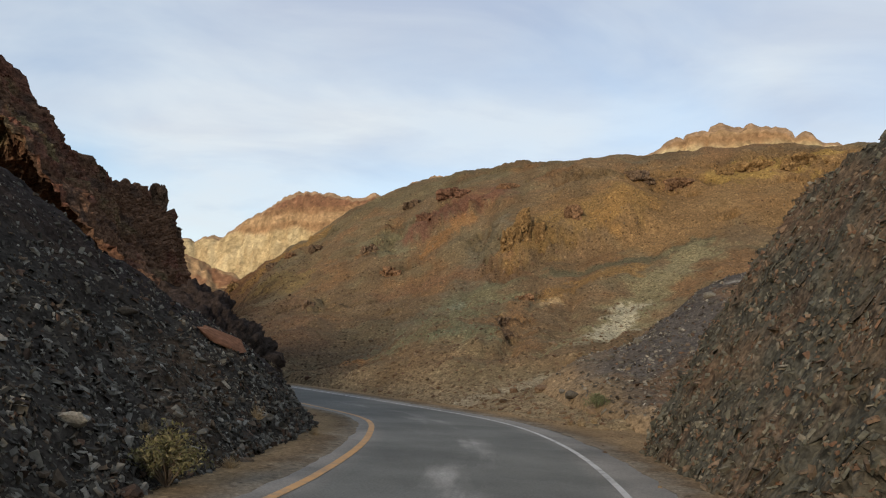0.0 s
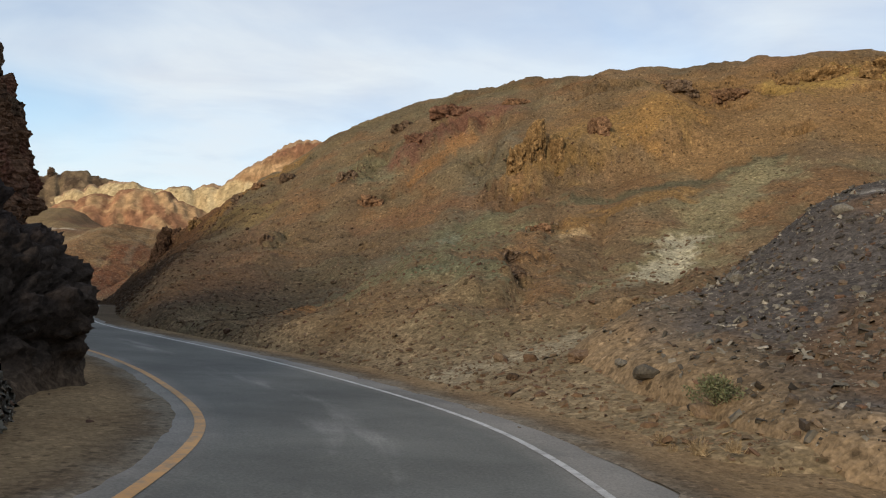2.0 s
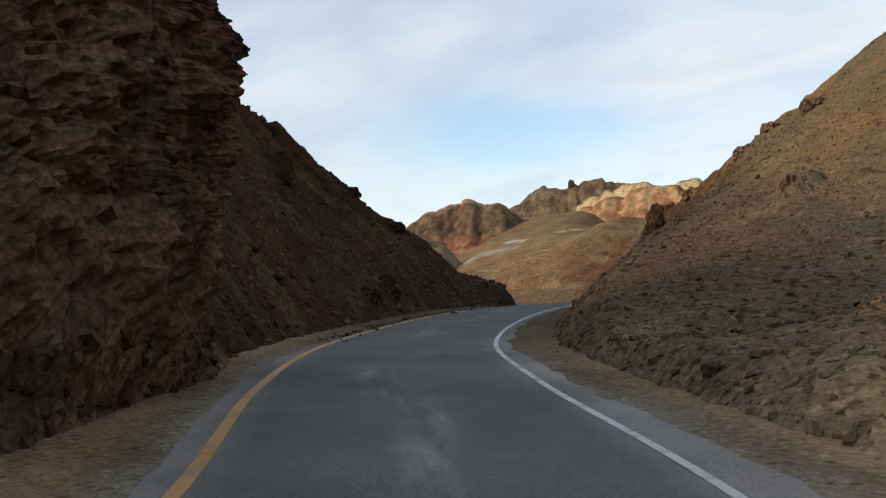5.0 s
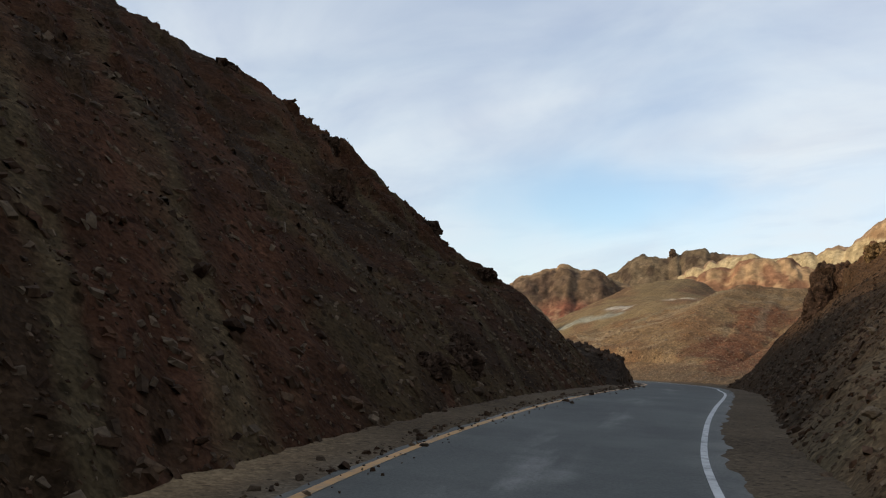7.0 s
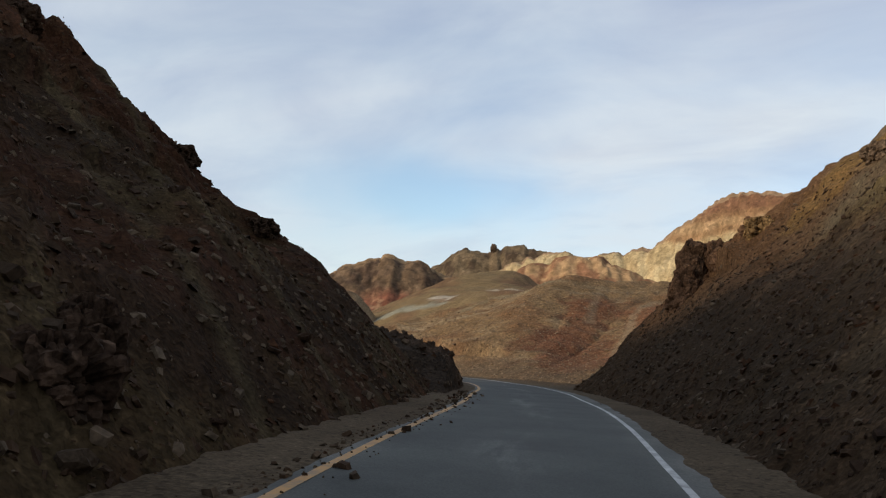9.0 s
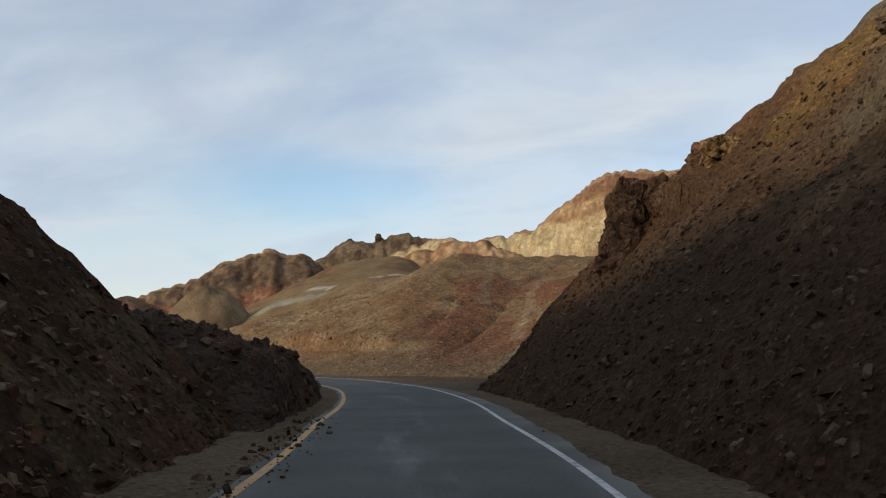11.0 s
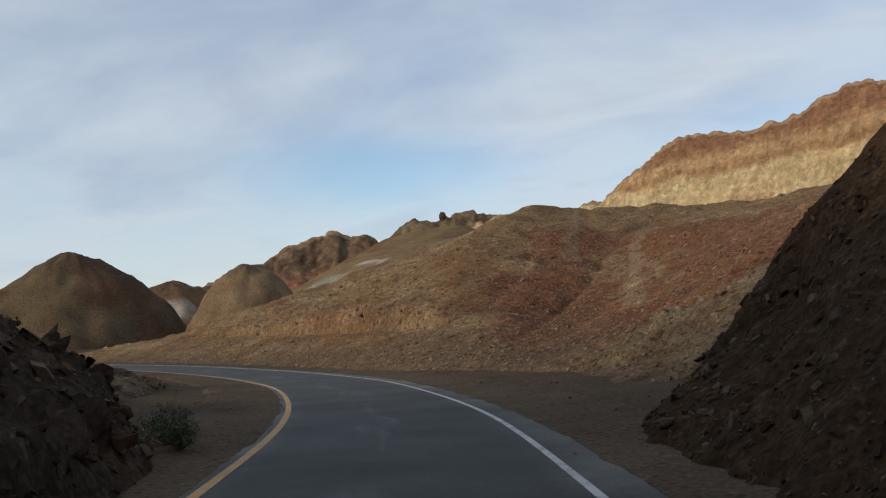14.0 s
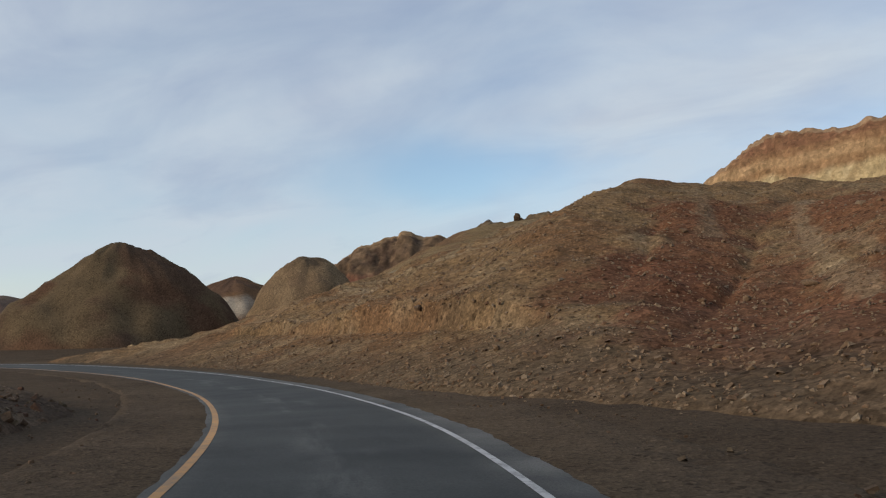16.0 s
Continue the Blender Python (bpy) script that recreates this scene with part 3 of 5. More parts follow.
# the long many-coloured hill on the outside of the bends
hill_d = Slope([
    [(16, 22, 1.0), (22, 36, 5.0), (29, 50, 11.5), (44, 56, 19.0)],
    [(8, 20, 0.2), (14, 38, 4.4), (20, 52, 10.8), (32, 62, 19.9)],
    [(3.5, 21, -0.3), (8.3, 39, 3.1), (14, 53, 9.2), (22, 67.5, 20.2)],
    [(0.3, 25.5, -0.45), (4.5, 41, 2.9), (8, 55, 8.0), (13, 72, 20.2)],
    [(-3.0, 30.5, -0.55), (0, 41, 2.2), (2, 56, 7.2), (4, 80, 20.5)],
    [(-6.6, 35, -0.55), (-5, 44.5, 1.5), (-3.5, 60, 6.5), (-4.5, 87, 19.6)],
    [(-10.5, 39.7, -0.5), (-9, 48, 1.6), (-8, 61, 5.8), (-10, 86.5, 17.1)],
    [(-14.2, 45.5, -0.5), (-12.5, 54.5, 2.2), (-12, 66, 6.2), (-15, 87, 13.6)],
    [(-17, 51, -0.5), (-16.5, 59.5, 2.3), (-16, 72, 6.6), (-18, 87.5, 12.3)],
    [(-19.6, 57.5, -0.5), (-19, 64, 2.2), (-18.5, 75, 5.8), (-20.5, 88, 10.2)],
    [(-22.2, 63.7, -0.6), (-21.5, 69, 1.8), (-20.8, 78.5, 4.8), (-22.5, 87.8, 9.0)],
    [(-25, 69.8, -0.75), (-24, 74.5, 2.0), (-23.3, 81, 4.5), (-24.5, 87.5, 7.4)],
    [(-27.8, 75.6, -0.95), (-26.6, 79, 1.7), (-26, 83, 4.0), (-25.9, 87.7, 6.7)],
    [(-30.4, 81, -1.15), (-28.7, 83, 0.5), (-27.7, 85, 2.6), (-26.5, 88.3, 5.9)],
    [(-32.8, 86, -1.4), (-30.9, 87.2, 0.6), (-29.4, 88.4, 3.1), (-26.2, 89.7, 5.8)],
    [(-33.6, 90.0, -1.45), (-31.9, 90.6, 0.7), (-29.5, 91.0, 3.2), (-25.5, 91.0, 6.3)],
    [(-33.2, 93.6, -1.45), (-31.2, 93.6, 0.6), (-28.2, 93.4, 3.2), (-23, 93, 7.2)],
    [(-31.6, 96.2, -1.35), (-29.2, 95.8, 1.2), (-25, 95.2, 4.2), (-20, 94.6, 8.0)],
], 0.36, back=((5, 1.5), (20, 9), (40, 22)), step_back=1.5)
roughen(hill_d, (0.6, 9.0), (0.12, 1.8), (0.045, 0.6))
gullies(hill_d, 0.30, 5.0, 9.0, 5.0)
rubble(hill_d, 0.14, 0.9, 2.0, 0.0, 0.1)
q = hill_d.flat()
# a rock wall half way up, a green ledge near the foot and low steps where harder beds come out
edge = fbm(q, 2.2, 3, shift=71)
wall = ease(55.2, 57.0, q[:, 1] + 0.7 * edge) * ease(74, 60, q[:, 1]) * ease(2.6, 4.6, q[:, 0] + 0.6 * edge) * ease(17, 12, q[:, 0])
ledge = ease(3.1, 2.5, q[:, 0] + 0.35 * edge) * ease(35.2, 36.6, q[:, 1] + 0.4 * edge) * ease(46, 41, q[:, 1]) * ease(-5, 0, q[:, 0])
bench = ease(66.5, 68.2, q[:, 1] + 0.8 * edge) * ease(80, 71, q[:, 1]) * ease(-4.5, -2.5, q[:, 0]) * ease(6, 3, q[:, 0])
hill_d.lift(2.1 * wall + 0.55 * ledge + 1.1 * bench)
q = hill_d.flat()
crag_d = ease(0.22, 0.42, fbm(q, 7.0, 3, shift=2.3) + 0.6 * (hill_d.vv - 0.74)) * ease(0.3, 0.55, hill_d.vv)
for place, reach in (((6.5, 57.8, 9.5), (3.6, 3.0, 2.6)), ((11, 60, 10.5), (4, 3, 2.2)), ((0.5, 69.5, 14), (4, 2.5, 2.5)), ((-4.5, 63.0, 8), (1.6, 1.6, 1.2)), ((-10.4, 59, 5.2), (1.8, 2, 1.5)),
                     ((3.4, 42.7, 3.2), (1.5, 1.1, 1.2)), ((3.0, 38.6, 1.2), (0.9, 1.6, 1.2)), ((-12.5, 60, 5), (2.0, 2, 2)), ((16, 64.5, 16), (3, 3, 2)), ((26, 62, 18.3), (6, 3, 2.2)), ((5.3, 48.8, 5.0), (1.2, 0.9, 1.2)),
                     ((-17, 72.5, 6.4), (3.0, 3.0, 2)), ((-22.5, 86.5, 8.0), (3.0, 2.5, 1.6)), ((-18.5, 85.5, 10.0), (3.0, 2.5, 1.8))):
    crag_d = np.maximum(crag_d, spot(q, place, reach, 1.5))
crags(hill_d, crag_d * (1 - 0.75 * ease(-11, -16, q[:, 0])) * (1 - 0.65 * ease(0.84, 0.96, hill_d.vv)), 0.75, (1.0, 1.0, 1.5), 1.0, 0.2)
hill_d.clear(3.2, 0.27 + 0.75 * ease(30, 42, hill_d.flat()[:, 1]))


def seam(q, path, radius, shift=0.0, ragged=0.6):
    """1 along a line drawn on the plan, 0 away from it, with a frayed edge: a bed of rock or a tongue of scree."""
    d = np.full(len(q), 1e9)
    for a, b in zip(path, path[1:]):
        a, ab = np.array(a), np.array(b) - np.array(a)
        t = np.clip(((q[:, :2] - a) @ ab) / (ab @ ab), 0, 1)
        d = np.minimum(d, np.linalg.norm(q[:, :2] - a - t[:, None] * ab, axis=1))
    return ease(1.25, 0.55, d / radius + ragged * fbm(q, radius * 1.1, 5, 0.6, shift))


q = hill_d.flat()
base = np.tile(np.array((0.128, 0.084, 0.048)), (len(q), 1))
base = blend(base, (0.150, 0.082, 0.041), 0.75 * ease(-0.1, 0.5, fbm(q, 8, 5, 0.6, 21)))
base = blend(base, (0.118, 0.094, 0.056), 0.6 * ease(0.0, 0.45, fbm(q, 6, 5, 0.6, 31) + 0.3 * (0.4 - hill_d.vv)))
run = np.c_[hill_d.uu * 120, hill_d.vv * 9, 0 * hill_d.uu]
base = base * (1 + 0.14 * np.clip(fbm(run, (2.2, 6, 1), 4, 0.6, 13), -1, 1))[:, None]
SEAMS = [  # line on the plan, half width, colour, strength
    (((16, 57), (22, 56), (30, 55)), 6.5, (0.172, 0.098, 0.044), 0.85),
    (((12, 62), (20, 60.5), (30, 60)), 3.0, (0.170, 0.098, 0.044), 0.6),
    (((22, 61.2), (29, 60.2)), 1.5, (0.240, 0.150, 0.050), 0.9),
    (((4.2, 56.6), (8, 57.5), (13.5, 58.8)), 2.0, (0.185, 0.110, 0.044), 0.9),
    (((12.0, 57.5), (15.0, 59.0)), 1.4, (0.205, 0.112, 0.042), 0.8),
    (((5, 62.5), (12, 64.5)), 2.2, (0.120, 0.082, 0.046), 0.7),
    (((7.3, 52.8), (12.5, 52.0), (17.0, 51.6)), 0.85, (0.078, 0.070, 0.043), 0.9),
    (((6.2, 48.2), (8.5, 49.2), (11.6, 49.6)), 1.2, (0.200, 0.110, 0.042), 0.85),
    (((15.8, 49.6), (12.5, 45.5), (9.2, 41), (6.6, 36.4)), 1.9, (0.165, 0.138, 0.078), 0.9),
    (((10.4, 43.6), (8.6, 39.6), (7.6, 37.4)), 0.85, (0.36, 0.31, 0.22), 0.8),
    (((7.5, 36.8), (6.2, 35.0)), 0.7, (0.26, 0.22, 0.15), 0.6),
    (((-3.0, 68.5), (0.5, 69.3), (3.5, 69.0)), 1.9, (0.130, 0.058, 0.040), 0.9),
    (((-1.3, 65.0), (1.0, 66.4)), 1.3, (0.200, 0.098, 0.040), 0.85),
    (((-6.5, 71.5), (-4.6, 66.5)), 1.6, (0.122, 0.113, 0.068), 0.8),
    (((3.6, 61), (1.5, 53), (-4, 43)), 1.5, (0.120, 0.098, 0.066), 0.75),
    (((2.4, 51), (0.2, 46), (-1.8, 41)), 2.3, (0.118, 0.110, 0.062), 0.75),
    (((0.2, 39.6), (2.5, 38.4)), 1.4, (0.102, 0.102, 0.062), 0.8),
    (((1.2, 51.0), (0.4, 49.4)), 0.5, (0.165, 0.160, 0.110), 0.6),
    (((4.5, 54.5), (0, 57), (-5, 59)), 1.3, (0.150, 0.078, 0.043), 0.7),
    (((4.3, 46.5), (3.2, 41.5), (3.8, 36.5)), 1.1, (0.160, 0.086, 0.042), 0.75),
    (((-5.3, 40.2), (-4.5, 40.4)), 0.7, (0.215, 0.100, 0.040), 0.85),
    (((6.1, 46.8), (6.7, 47.0)), 0.6, (0.34, 0.23, 0.125), 0.8),
    (((-20, 76), (-16, 71.5), (-13, 68)), 1.7, (0.165, 0.112, 0.046), 0.75),
    (((-14, 81), (-6, 84), (3, 78)), 3.2, (0.105, 0.085, 0.049), 0.75),
    (((-9, 70), (-7.5, 76)), 2.0, (0.118, 0.098, 0.058), 0.6),
    (((-12, 47), (-15, 52), (-17, 57)), 5.0, (0.095, 0.060, 0.038), 0.55),
    (((-9, 45), (-12, 55), (-14, 62)), 2.2, (0.118, 0.066, 0.040), 0.6),
]
for k, (path, radius, colour, much) in enumerate(SEAMS):
    base = blend(base, colour, 0.85 * much * seam(q, path, radius, 3.5 + 1.7 * k, 0.9))
base = blend(base, (0.200, 0.145, 0.088), 0.85 * ease(0.19, 0.06, hill_d.vv + 0.05 * fbm(q, 3, 3, shift=55)) * ease(44, 34, q[:, 1]))
base = blend(base, (0.26, 0.21, 0.145), 0.6 * seam(q, ((1.2, 28.9), (2.8, 29.5), (4.2, 30.0)), 0.8, 81))
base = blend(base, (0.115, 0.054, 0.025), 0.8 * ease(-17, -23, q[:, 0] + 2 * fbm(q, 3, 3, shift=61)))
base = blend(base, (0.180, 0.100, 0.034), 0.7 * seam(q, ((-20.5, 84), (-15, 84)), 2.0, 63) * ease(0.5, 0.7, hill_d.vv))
# shadow of the hill opposite, painted over the lower slope as near-black brown
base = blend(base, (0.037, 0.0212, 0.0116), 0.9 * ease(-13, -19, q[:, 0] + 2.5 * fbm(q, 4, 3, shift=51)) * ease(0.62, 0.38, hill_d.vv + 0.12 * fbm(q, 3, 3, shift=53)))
base = blend(base, base * 0.72, crag_d * 0.55) * (0.99, 1.05, 1.03)
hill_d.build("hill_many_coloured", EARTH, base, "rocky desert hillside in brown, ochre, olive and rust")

# dark slate spur and the cut bank beside the start of the road
spur = Slope([
    [(18, 18, 2.5), (19, 27, 5.8), (19.5, 36.2, 8.5)],
    [(13, 17.5, 1.0), (14.2, 26, 3.8), (15.2, 34.8, 6.3)],
    [(9.5, 17.6, 0.4), (10.6, 25.5, 2.4), (11.9, 33.5, 4.85)],
    [(7.2, 18.0, 0.15), (8.0, 24.5, 1.45), (9.5, 32.5, 3.25)],
    [(5.6, 19.2, 0.05), (6.3, 24.5, 0.85), (7.3, 31.2, 2.0)],
    [(4.7, 21.0, 0.0), (5.0, 25.3, 0.6), (5.1, 29.4, 1.2)],
    [(4.2, 23.5, -0.3), (4.0, 26.2, 0.1), (3.7, 28.3, 0.35)],
    [(3.3, 24.6, -1.3), (3.0, 26.4, -1.2), (2.7, 28.0, -1.0)],
], 0.26, back=((2.5, 0.7), (6, 3.5)))
roughen(spur, (0.25, 5), (0.08, 1.2), (0.04, 0.35), shift=4)
spur.clear(3.3, 0.6)
q = spur.flat()
base = blend(np.tile(np.array((0.075, 0.066, 0.058)), (len(q), 1)), (0.115, 0.076, 0.048), ease(0.0, 0.4, fbm(q, 3.5, 4, shift=6)))
base = blend(base, (0.205, 0.146, 0.084), 0.85 * ease(6.6, 4.6, q[:, 0] + 0.8 * fbm(q, 2, 4, shift=9)))
for place, reach in (((8.5, 32.0, 2.4), (1.3, 0.35, 0.3)), ((12.6, 32.8, 4.8), (0.9, 0.35, 0.3))):
    base = blend(base, (0.32, 0.30, 0.26), 0.7 * spot(q, place, reach, 2.5))
spur.build("hill_slate_spur", EARTH, base, "low spur of dark slate scree below the hill")

bank_r = Slope([
    [(2.6, -14, 0.3), (5.5, -14, 3.5), (11, -14, 8.5)],
    [(2.9, -6, 0.2), (5.6, -6, 3.2), (11, -6, 8.5)],
    [(3.0, 1, 0.1), (5.5, 1, 2.8), (10.5, 1, 8.0)],
    [(3.0, 6, 0.0), (4.6, 6.5, 2.0), (9, 7, 7.0)],
    [(3.1, 10, -0.1), (4.2, 10.8, 2.1), (8.3, 11, 6.3)],
    [(3.5, 13, -0.2), (4.3, 13.3, 2.4), (7.5, 13.2, 5.6)],
    [(4.2, 15, -0.2), (5.2, 14.9, 2.6), (7.8, 14.5, 5.5)],
    [(5.8, 16.3, -0.2), (6.5, 15.8, 2.4), (9, 15.5, 5.8)],
    [(9, 17, 0.3), (9.5, 16.5, 3.0), (11, 15.5, 6.5)],
], 0.16, back=((4, 0.5), (12, 6)), step_back=0.8)
roughen(bank_r, (0.3, 4), (0.14, 1.0), (0.05, 0.3), shift=14)
q = bank_r.flat()
crag_b = ease(-0.1, 0.3, fbm(q, 3.0, 3, shift=8) + 0.9 * (0.42 - bank_r.vv))
crags(bank_r, crag_b, 0.5, (0.55, 0.55, 0.4), 3.0, 0.2)
crags(bank_r, ease(0.0, 0.1, bank_r.vv), 0.16, (0.22, 0.22, 0.12), 5.0)
bank_r.clear(3.1, 1.6)
q = bank_r.flat()
base = blend(np.tile(np.array((0.056, 0.053, 0.041)), (len(q), 1)), (0.090, 0.065, 0.043), ease(-0.05, 0.4, fbm(q, 2.5, 4, shift=16)))
base = blend(base, (0.085, 0.052, 0.033), 0.6 * ease(0.3, 0.55, fbm(q, 1.6, 3, shift=19)))
bank_r.build("bank_cut_slate", CLIFF, base, "steep cut bank of greenish grey slate", smooth=False)

# dark scree slope with a rocky nose on the inside of the first bend
scree_l = Slope([
    [(-5.0, -14, 0.4), (-8, -14, 2.0), (-14, -13, 6.0)],
    [(-4.0, -6, 0.3), (-7.5, -5, 2.2), (-14, -3, 7.0)],
    [(-3.4, 0, 0.1), (-6.5, 1.5, 2.1), (-13, 4, 6.8)],
    [(-3.0, 4, 0.0), (-5.6, 6, 1.9), (-12, 9, 6.6)],
    [(-2.75, 8, -0.1), (-4.8, 9.7, 1.5), (-9.8, 12.3, 5.3)],
    [(-2.6, 11.3, -0.15), (-4.2, 12.5, 1.1), (-7.2, 14.4, 3.5)],
    [(-2.5, 13.8, -0.2), (-3.6, 14.8, 0.8), (-5.4, 16.3, 2.1)],
    [(-2.5, 15.6, -0.25), (-3.1, 16.2, 0.6), (-4.1, 17.3, 1.3)],
    [(-2.9, 17.5, -0.3), (-3.4, 18.0, 0.35), (-4.4, 18.8, 0.95)],
    [(-3.9, 20.0, -0.4), (-4.5, 20.4, 0.25), (-5.4, 20.9, 0.9)],
    [(-5.0, 22.3, -0.45), (-5.6, 22.3, 0.5), (-7.0, 22.3, 1.7)],
    [(-5.2, 23.6, -0.5), (-5.45, 23.5, 1.0), (-7.2, 23.2, 2.4)],
    [(-5.2, 24.7, -0.5), (-5.35, 24.7, 1.2), (-7.2, 24.4, 3.0)],
    [(-6.2, 25.9, -0.5), (-6.4, 25.8, 1.2), (-8.0, 25.2, 3.3)],
], 0.17, back=((2, 0.3), (5, 1.6), (14, 3)), step_back=0.6)
roughen(scree_l, (0.25, 4), (0.12, 1.1), (0.05, 0.3), shift=24)
q = scree_l.flat()
crag_l = ease(21.5, 23.2, q[:, 1]) * ease(0.0, 0.15, scree_l.vv)
crags(scree_l, crag_l, 0.4, (0.6, 0.6, 0.9), 7.0, 0.3)
crags(scree_l, crag_l, 0.15, 0.25, 8.0)
nose = ease(22.0, 23.0, scree_l.flat()[:, 1])
scree_l.clear(3.0 - 0.7 * nose, 1.0 + 40 * nose)
q = scree_l.flat()
base = blend(np.tile(np.array((0.042, 0.036, 0.029)), (len(q), 1)), (0.078, 0.055, 0.037), ease(0.1, 0.5, fbm(q, 3.0, 4, shift=26)))
base = blend(base, (0.040, 0.030, 0.024), crag_l * 0.85)
# dark soil towards the crest, with the shade up there painted in
base = blend(base, (0.032, 0.024, 0.021), 0.8 * ease(0.5, 0.75, scree_l.vv + 0.15 * fbm(q, 2.5, 3, shift=29)))
scree_l.build("hill_dark_scree", EARTH, base, "dark grey slate scree slope ending in a rocky nose")

# tall jagged cliff
cliff = Slope([
    [(-5.8, 25.0, -0.5), (-6.4, 25.2, 1.1), (-9.8, 25, 3.4), (-19, 22.5, 12.6)],
    [(-6.3, 26.8, -0.5), (-6.9, 26.8, 1.3), (-10.8, 26.8, 4.0), (-16.3, 27.3, 10.8)],
    [(-8.0, 29.3, -0.5), (-9.2, 29.1, 1.1), (-12.3, 29.3, 5.0), (-14.9, 30, 8.0)],
    [(-9.9, 31.5, -0.5), (-10.4, 31.7, 1.6), (-11.4, 31.6, 4.4), (-13.8, 31.9, 7.4)],
    [(-10.6, 32.6, -0.5), (-10.8, 33, 1.8), (-11.2, 33.2, 4.4), (-12.95, 33.5, 7.25)],
    [(-11.5, 33.8, -0.55), (-11.4, 34.3, 1.6), (-11.45, 34.6, 3.8), (-12.25, 34.5, 6.1)],
    [(-12.6, 35.6, -0.55), (-12.6, 35.5, 1.5), (-12.95, 35.4, 3.2), (-13.4, 34.9, 5.3)],
    [(-14.6, 37.0, 0.0), (-14.7, 36.7, 1.7), (-14.9, 36.3, 3.4), (-15.4, 35.6, 5.4)],
], 0.12, back=((1.0, 0.2), (4, 1.5), (12, 4)), step_back=0.4, behind=(-0.9, -0.44, 0))
cliff.p += (-0.42, -0.32, 0.0)
cliff.n0 = cliff.n0 * 0.6 + np.array((0.62, 0.35, 0.1)) * 0.4
roughen(cliff, (0.35, 3.5), (0.2, 1.0), (0.07, 0.3), shift=34)
crag_c = ease(0.0, 0.12, cliff.vv)
cliff.push(crag_c * 0.5 * fbm(cliff.flat(), (1.7, 1.7, 2.4), 4, 0.6, 3.0))
crags(cliff, crag_c, 0.20, (0.34, 0.34, 0.42), 9.0, 0.12)
crags(cliff, crag_c, 0.13, 0.2, 11.0)
cliff.push(crag_c * 0.25)
cliff.lift(ease(0.8, 1.0, cliff.vv) * ease(1.6, 1.1, cliff.vv) * 0.5 * (cells(cliff.flat() * (1, 1, 0), 1.1, 2.0)[0] - 0.4))
q = cliff.flat()
base = blend(np.tile(np.array((0.108, 0.061, 0.038)), (len(q), 1)), (0.130, 0.098, 0.052), ease(0.1, 0.5, fbm(q, 3.0, 4, shift=36)) * ease(33.0, 29.0, q[:, 1]))
base = blend(base, (0.112, 0.053, 0.036), ease(0.05, 0.45, fbm(q, 2.2, 4, shift=39)))
base = blend(base, (0.066, 0.042, 0.030), ease(0.1, 0.5, fbm(q, 1.2, 4, shift=42)))
cliff.build("cliff_jagged", CLIFF, base, "tall jagged cliff of dark brown volcanic rock", "cliff", False)

# shaded hill on the inside of the second bend
hill_l = Slope([
    [(-16.0, 33.5, 1.5), (-19, 31.5, 5.0), (-27, 27, 10.0), (-42, 22, 19.0)],
    [(-13.7, 36.4, -0.5), (-17.2, 35.0, 2.6), (-26.5, 32.5, 9.0), (-42, 31, 20.5)],
    [(-13.2, 37.6, -0.55), (-17.5, 37.8, 2.2), (-27, 38, 8.0), (-42, 40, 20.0)],
    [(-15.8, 41.3, -0.55), (-20.5, 42, 2.2), (-30, 44, 8.0), (-47, 47, 18.0)],
    [(-18.5, 46, -0.55), (-22.3, 48.8, 0.9), (-33, 51, 6.6), (-49, 55, 16.3)],
    [(-20.9, 51, -0.55), (-25.6, 53.4, 1.3), (-35, 56.5, 6.0), (-48, 59.5, 15.3)],
    [(-23.2, 56.5, -0.55), (-28.4, 58.3, 2.3), (-36, 60.3, 5.7), (-45.7, 62, 12.8)],
    [(-25.2, 61, -0.65), (-30, 61.5, 2.0), (-36.5, 63, 4.9), (-42.5, 65, 9.4)],
    [(-26.9, 64.5, -0.75), (-30.5, 64.5, 1.7), (-35.5, 66, 3.8), (-39, 67.3, 5.4)],
    [(-28.1, 67, -0.8), (-30.5, 67, 1.0), (-33.3, 67.8, 2.6), (-35.8, 68.8, 3.5)],
    [(-29, 69, -0.85), (-30, 69, 0.1), (-31.3, 69.3, 0.9), (-32.5, 69.8, 1.5)],
    [(-30.5, 71, -0.9), (-31.2, 71, -0.4), (-32, 71, -0.1), (-33, 71.2, 0.2)],
], 0.26, back=((3, 0.8), (14, 7), (26, 14)), step_back=1.0)
roughen(hill_l, (0.5, 6), (0.2, 1.5), (0.06, 0.4), shift=44)
gullies(hill_l, 0.25, 4.0, 6.0, 5.0)
rubble(hill_l, 0.2, 0.75, 4.0)
q = hill_l.flat()
crag_h = ease(0.15, 0.4, fbm(q, 5.0, 3, shift=46) + 0.5 * (hill_l.vv - 0.75)) * ease(0.2, 0.4, hill_l.vv)
crags(hill_l, crag_h, 0.6, (1.1, 1.1, 1.3), 12.0, 0.3)
hill_l.clear(3.1, 1.0)
q = hill_l.flat()
# base kept near black: part of the slope's shade is in the colour
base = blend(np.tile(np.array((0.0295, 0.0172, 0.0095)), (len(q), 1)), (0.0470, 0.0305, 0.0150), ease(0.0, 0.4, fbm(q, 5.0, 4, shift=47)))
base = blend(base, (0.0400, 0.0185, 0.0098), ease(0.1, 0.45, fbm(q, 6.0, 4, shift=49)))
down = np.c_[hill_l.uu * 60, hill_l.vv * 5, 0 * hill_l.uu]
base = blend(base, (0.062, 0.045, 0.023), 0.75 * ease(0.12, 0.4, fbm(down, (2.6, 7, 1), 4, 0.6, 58)))
